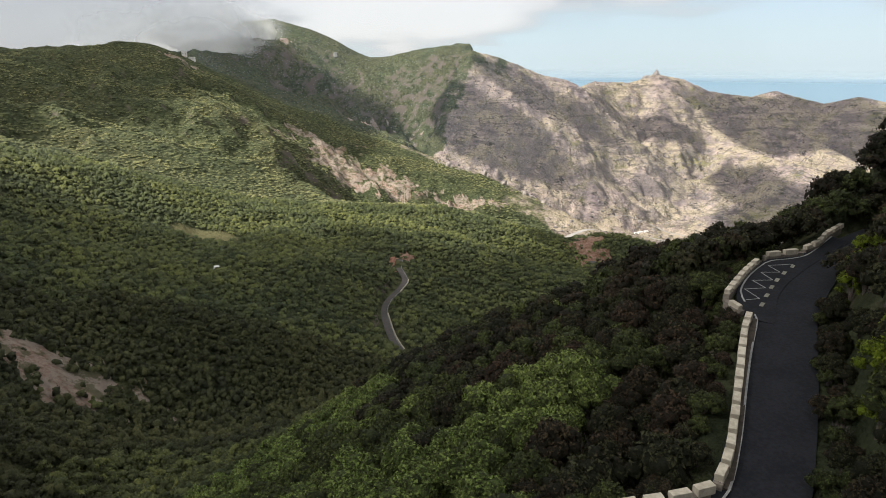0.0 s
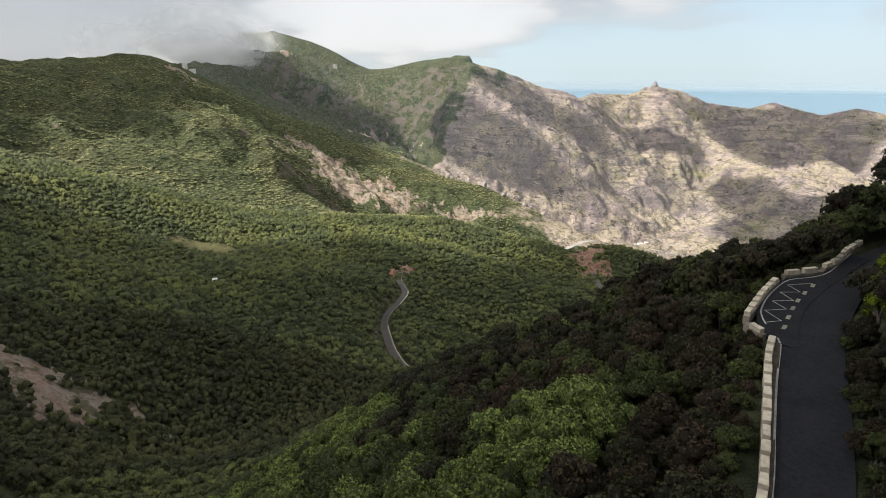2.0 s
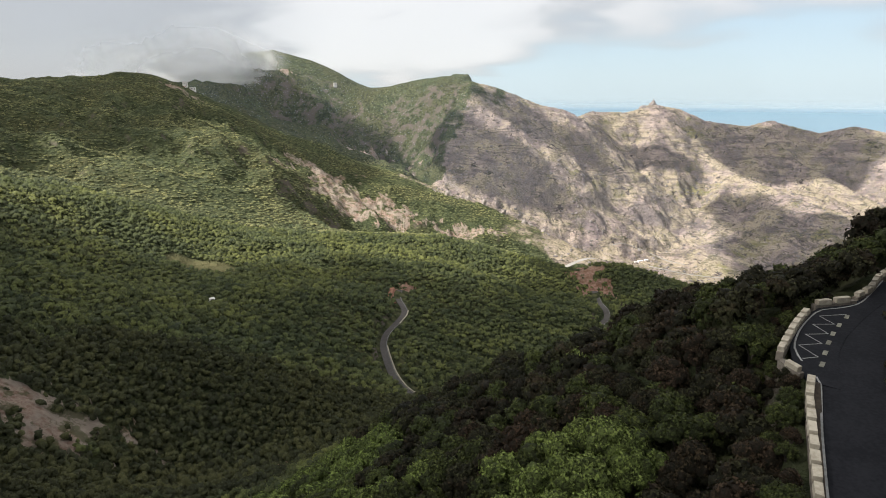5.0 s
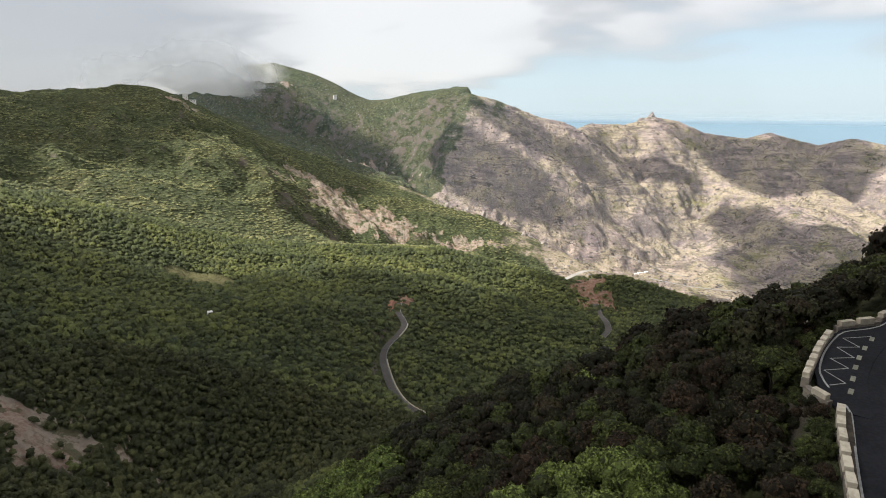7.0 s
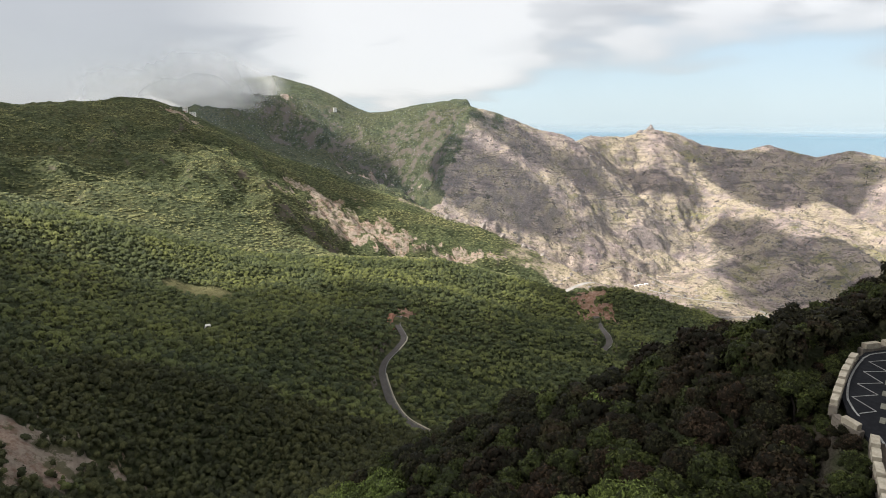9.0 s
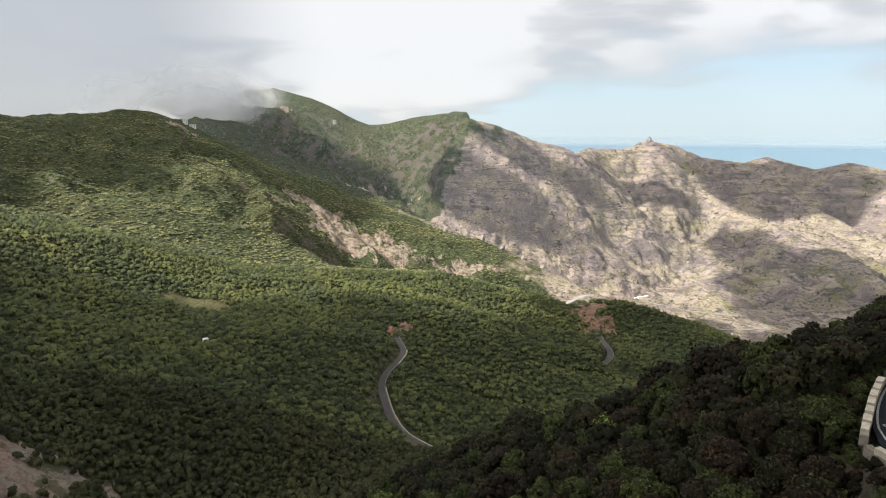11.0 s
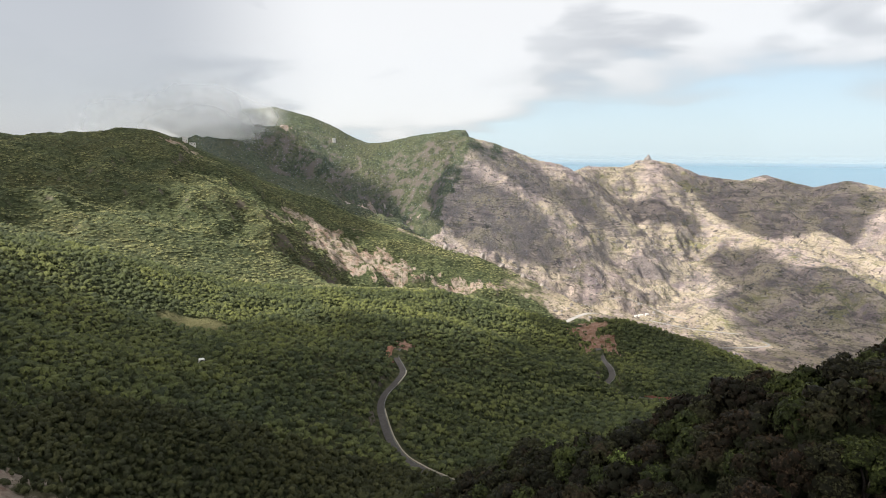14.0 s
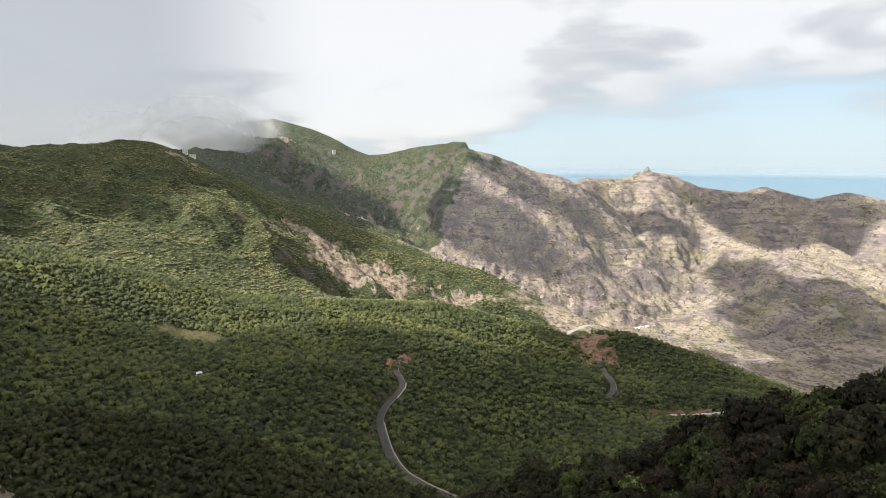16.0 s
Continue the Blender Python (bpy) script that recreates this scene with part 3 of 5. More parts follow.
def build_ground():
    front = np.arange(-44, 46, 0.17)
    az = np.radians(np.r_[front, np.arange(46, 316, 6.0)])
    rad = np.r_[0.5, 8.0, 14.0, np.geomspace(20, 640, 240), np.arange(648, 3620, 8.5)]
    a, r = np.meshgrid(az, rad)
    x, y = np.sin(a) * r, np.cos(a) * r
    z = height_at(x, y)
    z[-1] = np.minimum(z[-1], -250)
    m, n = x.shape
    idx = np.arange(m * n).reshape(m, n)
    nxt = np.roll(idx, -1, 1)
    faces = np.stack([idx[:-1], nxt[:-1], nxt[1:], idx[1:]], -1).reshape(-1, 4)[:, ::-1]
    ob = mesh_object("ground", np.stack([x, y, z], -1).reshape(-1, 3), faces, M_GROUND, None, True)
    for name, v in (("bare", bare_at(x, y)), ("scar", scar_at(x, y)), ("iron", smooth(-y, -1000, -900) * smooth(x, -110, -60)), ("meadow", smooth(1.4 - np.hypot((x + 236) / 33, (y - 582) / 25), 0.2, 0.6))):
        at = ob.data.attributes.new(name, "FLOAT", "POINT")
        at.data.foreach_set("value", v.ravel().astype(np.float32))
    return tagged(ob, "wooded ravines and bare rocky mountain slopes", "ground", kind="structure")


ground = build_ground()

# the sea, far beyond the last range
_n = 96
_ring = [(math.sin(2 * math.pi * i / _n), math.cos(2 * math.pi * i / _n)) for i in range(_n)]
sea = mesh_object("sea", [(s * 3300, c * 3300, -270) for s, c in _ring] + [(s * 4960, c * 4960, -62) for s, c in _ring],
                  [(i, (i + 1) % _n, _n + (i + 1) % _n, _n + i) for i in range(_n)][::1], M_SEA)
tagged(sea, "calm blue sea fading into the hazy horizon", "sea", kind="structure")

# ================= roads and parapets =================
def part(name, bm, material, parent, label=""):
    """Links a bmesh as one mesh object under a thing or a part."""
    me = bpy.data.meshes.new(name)
    bm.normal_update()
    bm.to_mesh(me)
    bm.free()
    me.materials.append(material)
    ob = new(name, me)
    ob.parent = parent
    if label:
        tagged(ob, label)
    return ob


def ribbon(pts, left, right, lift, thick=0.0):
    """A strip along pts from left to right of the middle, with level cross-section."""
    bm = bmesh.new()
    rows = []
    for i, p in enumerate(pts):
        d = (pts[min(i + 1, len(pts) - 1)] - pts[max(i - 1, 0)]).xy.normalized()
        n = Vector((d.y, -d.x))
        a, b = p.xy + n * left, p.xy + n * right
        rows.append([bm.verts.new((a.x, a.y, p.z + lift)), bm.verts.new((b.x, b.y, p.z + lift))])
        if thick:
            rows[-1] += [bm.verts.new((b.x, b.y, p.z + lift - thick)), bm.verts.new((a.x, a.y, p.z + lift - thick))]
    k = len(rows[0])
    for r, s in zip(rows, rows[1:]):
        for j in range(k if k > 2 else 1):
            bm.faces.new((r[j], s[j], s[(j + 1) % k], r[(j + 1) % k]))
    if k > 2:
        bm.faces.new(rows[0])
        bm.faces.new(rows[-1][::-1])
    bmesh.ops.recalc_face_normals(bm, faces=bm.faces)
    return bm


def structure(name, bm, material, label, category):
    ob = part(name, bm, material, None)
    return tagged(ob, label, category, kind="structure")


near_mid = ROAD_LINES[0][0]
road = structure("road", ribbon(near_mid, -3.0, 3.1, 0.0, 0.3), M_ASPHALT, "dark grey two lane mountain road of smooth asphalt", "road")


def flat_strip(pts, width, lift=0.02):
    p = [Vector((x, y, near_road_z(y))) for x, y in pts]
    return ribbon(p, -width / 2, width / 2, lift, 0.012)


# the bay on the outer side of the bend
bay_edge = [(32.6, 60.6), (32.9, 62.4), (33.3, 64.7), (34.3, 67.0), (36.7, 70.6), (39.9, 74.0), (42.4, 75.9), (45.6, 76.7), (49, 78.3), (53.0, 82.3), (55, 84.4)]
bm = bmesh.new()
inner = [(34.0, 60.0), (35.2, 62), (36.5, 64.5), (38, 66.8), (40.5, 69.7), (43, 72), (45.4, 74.2), (47.6, 76), (50.4, 78.2), (53.6, 80.9), (56, 82.6)]
vo = [bm.verts.new((x, y, near_road_z(y) + 0.006)) for x, y in bay_edge]
vi = [bm.verts.new((x + 0.8, y - 0.8, near_road_z(y - 0.8) - 0.03)) for x, y in inner]
for i in range(len(vo) - 1):
    bm.faces.new((vo[i], vi[i], vi[i + 1], vo[i + 1]))
ext = bmesh.ops.extrude_face_region(bm, geom=bm.faces[:])
bmesh.ops.translate(bm, vec=(0, 0, -0.3), verts=[g for g in ext["geom"] if isinstance(g, bmesh.types.BMVert)])
bmesh.ops.recalc_face_normals(bm, faces=bm.faces)
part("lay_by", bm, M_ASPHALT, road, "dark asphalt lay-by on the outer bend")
part("edge_line", ribbon(dense(road_plane([(-20, 28.4), (0, 31.4), (12, 32.8), (17.4, 34.2), (20.0, 36.1), (23.2, 41.3), (26.2, 47.0), (29.8, 53.7), (33.4, 60.0), (33.75, 61.3)]), 1.5), -0.09, 0.09, 0.02, 0.012), M_LINE, road, "worn white edge line")
part("edge_line", ribbon(dense(road_plane([(34.0, 64.2), (34.7, 66.8), (37.1, 70.3), (40.2, 73.6), (42.5, 75.4), (45.5, 76.1), (48.5, 77.5), (53.3, 81.9), (55.5, 84.0)]), 1.0), -0.09, 0.09, 0.02, 0.012), M_LINE, road)
zig = [(34.3, 64.6), (36.0, 64.9), (35.4, 67.3), (38.0, 67.6), (37.4, 69.6), (39.9, 69.7), (39.5, 71.9), (41.9, 71.9), (41.4, 73.9), (44.7, 74.3)]
for a, b in zip(zig, zig[1:]):
    part("hatch_line", flat_strip([a, b], 0.12), M_LINE, road)
for a in ((35.6, 63.5), (37.2, 65.7), (38.8, 67.8), (40.4, 69.7), (42.3, 71.7), (44.4, 73.7)):
    d = Vector((0.64, 0.77)) * 0.55
    part("dash_line", flat_strip([(a[0] - d.x, a[1] - d.y), (a[0] + d.x, a[1] + d.y)], 0.42, 0.022), M_OLD_LINE, road, "pale broken lane mark")


def stone_mesh(length, width, height, seed):
    """A dressed parapet block with worn, slightly uneven edges."""
    bm = bmesh.new()
    bmesh.ops.create_cube(bm, size=1.0)
    r = random.Random(seed)
    for v in bm.verts:
        v.co = Vector((v.co.x * width, v.co.y * length, (v.co.z + 0.5) * height))
        v.co += Vector((r.uniform(-1, 1), r.uniform(-1, 1), r.uniform(-1, 1))) * 0.035
        if v.co.z > height / 2:
            v.co.x *= 0.93
    bmesh.ops.bevel(bm, geom=bm.edges[:], offset=0.045, segments=2, affect="EDGES", profile=0.6)
    me = bpy.data.meshes.new("block")
    bm.normal_update()
    bm.to_mesh(me)
    bm.free()
    me.materials.append(M_CONCRETE)
    return me


STONES = [stone_mesh(1.42, 0.66, 0.62, k) for k in range(6)]


def walk_along(pts, step):
    """Places and headings at even steps along a line."""
    out, need = [], step / 2
    for a, b in zip(pts, pts[1:]):
        d, at = (b - a).length, 0.0
        while d - at >= need:
            at += need
            need = step
            out.append((a.lerp(b, at / d), math.atan2(-(b - a).x, (b - a).y), (b - a).z / (b - a).xy.length))
        need -= d - at
    return out


def parapet(pts, label, pitch=1.98, size=1.0, lift=0.0):
    wall = new("parapet_wall")
    tagged(wall, label, "wall", "parapets along the roads")
    line_pts = dense(pts, 0.5)
    part("wall_base", ribbon(line_pts, -0.33 * size, 0.33 * size, 0.33 * size + lift, 0.9), M_MORTAR, wall, "low brown rubble base wall")
    for k, (p, turn, rise) in enumerate(walk_along(line_pts, pitch)):
        ob = new("block", STONES[k % 6])
        ob.parent = wall
        ob.location = (p.x, p.y, p.z + 0.24 * size + lift)
        ob.rotation_euler = (math.atan(rise), 0, turn)
        ob.scale = (size * random.uniform(0.96, 1.05), size * pitch / 1.98 * random.uniform(0.95, 1.04) / size, size * random.uniform(0.94, 1.06))
    return wall


parapet(road_plane([(-20, 29.6), (-8, 31.8), (4, 33.0), (10, 33.9), (15.6, 35.0), (18.4, 35.8)]), "pale stone block parapet wall on the near bend")
parapet(road_plane([(19.3, 36.4), (20.9, 38.6), (22.2, 40.8), (24.2, 44.6), (27.4, 50.8), (30.6, 57.0), (32.7, 60.4)]), "long crenellated pale stone parapet along the asphalt road")
parapet(road_plane([(32.4, 61.4), (31.9, 62.6), (31.8, 64.0)]), "short pale stone parapet beside the lay-by")
parapet(road_plane([(32.3, 65.2), (34.4, 67.8), (37.4, 71.4), (40.6, 74.8)]), "pale stone parapet curving round the lay-by", 1.75)
parapet(road_plane([(42.0, 76.2), (47.6, 77.4)]), "two long pale stone parapet blocks by the bend", 2.6)
parapet(road_plane([(48.2, 78.2), (51.4, 80.4), (54.5, 83.6), (58, 86.5)]), "pale stone parapet climbing away beside the road")
part("verge", ribbon(dense(road_plane([(19.9, 36.3), (22.7, 41.1), (27.9, 50.8), (33.2, 60.4)]), 2.0), -0.5, 0.35, 0.004, 0.2), M_BROWN_STRIP, road, "brown strip along the foot of the wall")

# roads down in the valley
for (mid, half), lab in zip(ROAD_LINES[1:], ("narrow grey road winding up the wooded ravine", "grey road on a shelf below the cut hillside", "pale sunlit road round the end of the ridge", "pale road winding past the valley houses", "narrow pale track across the valley floor", "pale hairpin track low in the valley")):
    r2 = structure("road", ribbon(mid, -half, half, 0.05, 0.6), M_PALE_ROAD if half in (3.0, 5.0) else M_OLD_ROAD, lab, "road")
    part("edge_line", ribbon(mid, 0.3 - half, 0.55 - half, 0.09, 0.03), M_LINE, r2)


def offset_line(mid, off):
    out = []
    for i, p in enumerate(mid):
        d = (mid[min(i + 1, len(mid) - 1)] - mid[max(i - 1, 0)]).xy.normalized()
        out.append(Vector((p.x + d.y * off, p.y - d.x * off, p.z)))
    return out


_v = ROAD_LINES[1][0]
_k = len(_v)
parapet(offset_line(_v[int(_k * 0.48):], -3.1), "weathered stone parapet on the outside of the valley road", 2.6, 1.25)
parapet(offset_line(_v[int(_k * 0.18):int(_k * 0.30)], -3.1), "short white parapet beside the ravine road", 2.6, 1.25)
_v = ROAD_LINES[2][0]
_k = len(_v)
structure("retaining_wall", ribbon(offset_line(_v[int(_k * 0.60):], 3.9), -0.35, 0.35, 1.3, 8.0), M_WHITE, "long pale wall holding up the road shelf", "wall")

# ================= woods =================
def dome(level):
    """Triangles of a coarse ball without its underside."""
    bm = bmesh.new()
    bmesh.ops.create_icosphere(bm, subdivisions=level, radius=1.0)
    t = np.array([[tuple(v.co) for v in f.verts] for f in bm.faces])
    bm.free()
    return t[t.mean(1)[:, 2] > -0.3]


DOMES = {1: dome(1)}
DOMES[0] = DOMES[1][DOMES[1].mean(1)[:, 2] > 0]


def crown(r, lobes, leaves, width, height, leaf, small=(0.17, 0.27), level=1, lift=0.0, inner=0.1):
    """Rounded boughs with leaf clumps all over them: corners of triangles, base at z = 0, and soft normals."""
    out, soft, leaf_light = [], [], []
    for k in range(lobes):
        a, q = k * 2.4 + r.uniform(-0.4, 0.4), math.sqrt((k + 0.5) / lobes) if lobes > 1 else 0.0
        rad = width * r.uniform(*small)
        c = np.array([math.cos(a) * q, math.sin(a) * q, 0]) * (width / 2 - rad * 0.7)
        c[2] = height * (0.34 + 0.46 * math.sqrt(max(0.0, 1 - q * q)) + r.uniform(-0.08, 0.08))
        ball = DOMES[level]
        ph = r.uniform(0, 6.3, 3)
        uneven = 0.13 if lobes > 3 else 0.2
        wob = 1 + uneven * np.sin(ball[..., 0:1] * 5 + ph[0]) + uneven * np.sin(ball[..., 1:2] * 5 + ph[1]) + 0.10 * np.sin(ball[..., 2:3] * 6 + ph[2])
        core = c + ball * wob * rad * np.array([0.9, 0.9, 0.85])
        m = ball + (core - [0, 0, height * 0.25]) / width * 0.7 + [0, 0, lift]
        out.append(core)
        # boughs take a low tint, painting the shade inside the crown
        leaf_light.append(np.full(len(core), inner))
        soft.append(m / np.linalg.norm(m, axis=-1)[..., None])
        if not leaves:
            continue
        d = r.normal(size=(leaves, 3))
        d[:, 2] = np.abs(d[:, 2]) * 1.15 - 0.4
        d /= np.linalg.norm(d, axis=1)[:, None]
        p = c + d * rad * r.uniform(0.88, 1.16, (leaves, 1))
        n = d + r.normal(size=(leaves, 3)) * 0.5
        n /= np.linalg.norm(n, axis=1)[:, None]
        t = np.cross(n, r.normal(size=(leaves, 3)))
        t /= np.linalg.norm(t, axis=1)[:, None]
        b = np.cross(n, t)
        s = leaf * r.uniform(0.65, 1.3, (leaves, 1))
        e = s * r.uniform(0.55, 1.0, (leaves, 1))
        m = d * 1.0 + (p - [0, 0, height * 0.25]) / width * 0.8 + n * 0.7 + [0, 0, lift]
        # leaf clumps are tinted paler the more they face up, as if lit
        leaf_light.append(np.clip(0.30 + 0.42 * (d[:, 2] + 0.25) + r.uniform(-0.12, 0.12, leaves), 0, 1))
        soft.append(np.repeat((m / np.linalg.norm(m, axis=1)[:, None])[:, None], 3, 1))
        out.append(np.stack([p + t * s * 1.2, p + b * e - t * s * 0.7, p - b * e - t * s * 0.6], 1))
    return np.concatenate(out), np.concatenate(soft), np.repeat(np.concatenate(leaf_light), 3)


def limbs(r, width, height, stems):
    """A forked, tapering trunk with limbs that reach into the crown."""
    bm = bmesh.new()
    for k in range(stems):
        a = 2 * math.pi * k / stems + r.uniform(-0.5, 0.5)
        lean = r.uniform(0.25, 0.5) * width / 2
        spots_ = [Vector((0.1 * math.cos(a), 0.1 * math.sin(a), -0.4)), Vector((0.3 * lean * math.cos(a), 0.3 * lean * math.sin(a), height * 0.28)),
                  Vector((lean * math.cos(a + 0.3), lean * math.sin(a + 0.3), height * 0.55)), Vector((1.25 * lean * math.cos(a), 1.25 * lean * math.sin(a), height * 0.78))]
        radii = (0.16, 0.12, 0.075, 0.03)
        last = None
        for p, q in zip(spots_, radii):
            ring = [bm.verts.new(p + Vector((math.cos(j * 2.094) * q, math.sin(j * 2.094) * q, 0))) for j in range(3)]
            if last:
                for j in range(3):
                    bm.faces.new((last[j], last[(j + 1) % 3], ring[(j + 1) % 3], ring[j]))
            last = ring
    return bm


def tint(ob, values):
    """How pale the leaves of each tree or bough are, 0 to 1, top light painted in."""
    at = ob.data.attributes.new("tint", "FLOAT", "POINT")
    at.data.foreach_set("value", np.ascontiguousarray(values, np.float32))


def crown_mesh(quads, material):
    quads, soft, leaf_light = quads
    n = len(quads)
    ob = mesh_object("crown", quads.reshape(-1, 3), np.arange(n * 3).reshape(n, 3), material, None, True)
    ob.data.normals_split_custom_set_from_vertices(soft.reshape(-1, 3))
    tint(ob, leaf_light)
    me = ob.data
    bpy.data.objects.remove(ob)
    return me


def tree_kind(name, seed, lobes, leaves, width, height, leaf, material, label, category):
    r = np.random.default_rng(seed)
    top = new(name)
    tagged(top, label, category)
    part("trunk", limbs(r, width, height, 4), M_BARK, top, "grey forked stems")
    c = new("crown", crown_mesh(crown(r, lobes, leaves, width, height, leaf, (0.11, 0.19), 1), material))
    c.parent = top
    return top


HEATH = [tree_kind("heath_tree", 100 + k, 32, 36, 4.6, 4.8, 0.16, M_HEATH, "dense dark brownish green tree heath on the slope", "tree") for k in range(4)]
LAUREL = [tree_kind("laurel_tree", 200 + k, 32, 36, 5.0, 5.0, 0.165, M_LAUREL, "fresh yellowish green laurel tree on the slope", "tree") for k in range(4)]
WOOD = [tree_kind("laurel_tree", 300 + k, 32, 35, 4.8, 4.8, 0.165, M_WOOD, "mid green evergreen laurel tree on the slope", "tree") for k in range(4)]
PINE = tree_kind("broom_bush", 401, 22, 70, 4.4, 5.5, 0.13, M_PINE, "yellow green sunlit shrub beside the road bank", "bush")


def road_distance(x, y):
    best = np.full(x.shape, 1e9)
    for pts, half in ROAD_LINES:
        p = np.array([tuple(v) for v in pts])
        box = (x > p[:, 0].min() - 30) & (x < p[:, 0].max() + 30) & (y > p[:, 1].min() - 30) & (y < p[:, 1].max() + 30)
        i = np.nonzero(box)[0]
        if len(i):
            d = np.hypot(x[i][:, None] - p[None, :, 0], y[i][:, None] - p[None, :, 1]).min(1) - half
            best[i] = np.minimum(best[i], d)
    return best


BAY = [(30.6, 57.5), (29.9, 61), (29.9, 65.5), (32.8, 69.6), (39.6, 76.8), (48, 79.6), (52, 83), (60, 90), (64, 80), (50, 72), (40, 60)]


def inside(x, y, poly):
    hit = np.zeros(x.shape, bool)
    for (x0, y0), (x1, y1) in zip(poly, poly[1:] + poly[:1]):
        cross = (y0 > y) != (y1 > y)
        with np.errstate(divide="ignore", invalid="ignore"):
            hit ^= cross & (x < (x1 - x0) * (y - y0) / (y1 - y0 + 1e-12) + x0)
    return hit


FIELD = (-236, 582, 33, 25)


CLEAR = [(-632, 1572, 30), (-374, 2231, 20), (537, 1600, 40), (-165, 420, 5), (206, 528, 13), (219, 514, 13), (230, 503, 13), (241, 494, 13), (252, 487, 12), (263, 480, 12)]


def places(step, r0, r1, seed, wide=43.0, gap=0.6):
    """Where trees stand: a jittered grid between two distances, clear of roads, scars and clearings."""
    g = np.random.default_rng(seed)
    n = int(r1 / step) + 2
    ix, iy = np.meshgrid(np.arange(-n, n), np.arange(-2, n))
    x = (ix + 0.5 * (iy % 2) + g.uniform(-0.42, 0.42, ix.shape)).ravel() * step
    y = (iy + g.uniform(-0.42, 0.42, ix.shape)).ravel() * step
    r, a = np.hypot(x, y), np.degrees(np.arctan2(x, y))
    ok = (r > r0) & (r < r1) & (np.abs(a) < wide)
    x, y = x[ok], y[ok]
    ok = (road_distance(x, y) > (gap + step * 0.36 if r0 > 100 else 0.35 + 1.75 * (y > 1.93 * x - 15))) & (scar_at(x, y) < 0.3 + 0.9 * g.random(x.shape) ** (2.2 if r0 > 800 else 4)) & ~inside(x, y, BAY)
    ok &= ((x - FIELD[0]) / FIELD[2]) ** 2 + ((y - FIELD[1]) / FIELD[3]) ** 2 > 1
    for cx, cy, cr in CLEAR:
        ok &= np.hypot(x - cx, y - cy) > cr
    ok &= bare_at(x, y) < 0.25 + 0.5 * g.random(x.shape) ** 2
    return x[ok], y[ok]


def species(x, y, g):
    """0 heath, 1 bright laurel, 2 wood, by stands on the hill."""
    u = octaves(x, y, 26, 3, 61)
    bright = (((x - 9) / 10) ** 2 + ((y - 57) / 10) ** 2 < 1.0 + 0.6 * u) & (x < 21)
    bright |= (((x + 9) / 17) ** 2 + ((y - 54) / 15) ** 2 < 1.0 + 0.6 * u) & (u > 0.0)
    bright |= ((x + 36) / 24) ** 2 + ((y - 100) / 26) ** 2 < 1.0 + 0.7 * u
    low = smooth(-(x + 4 + (y - 70) * 0.25) + 9 * u, -6, 8) * smooth(95 - y, 0, 20)
    some = g.random(x.shape)
    kind = np.where(some < 0.22 + 0.52 * low, 2, 0)
    kind = np.where((some > 0.985) | (bright & (some > 0.12)), 1, kind)
    return np.where((low > 0.5) & (some > 0.72), 1, kind)


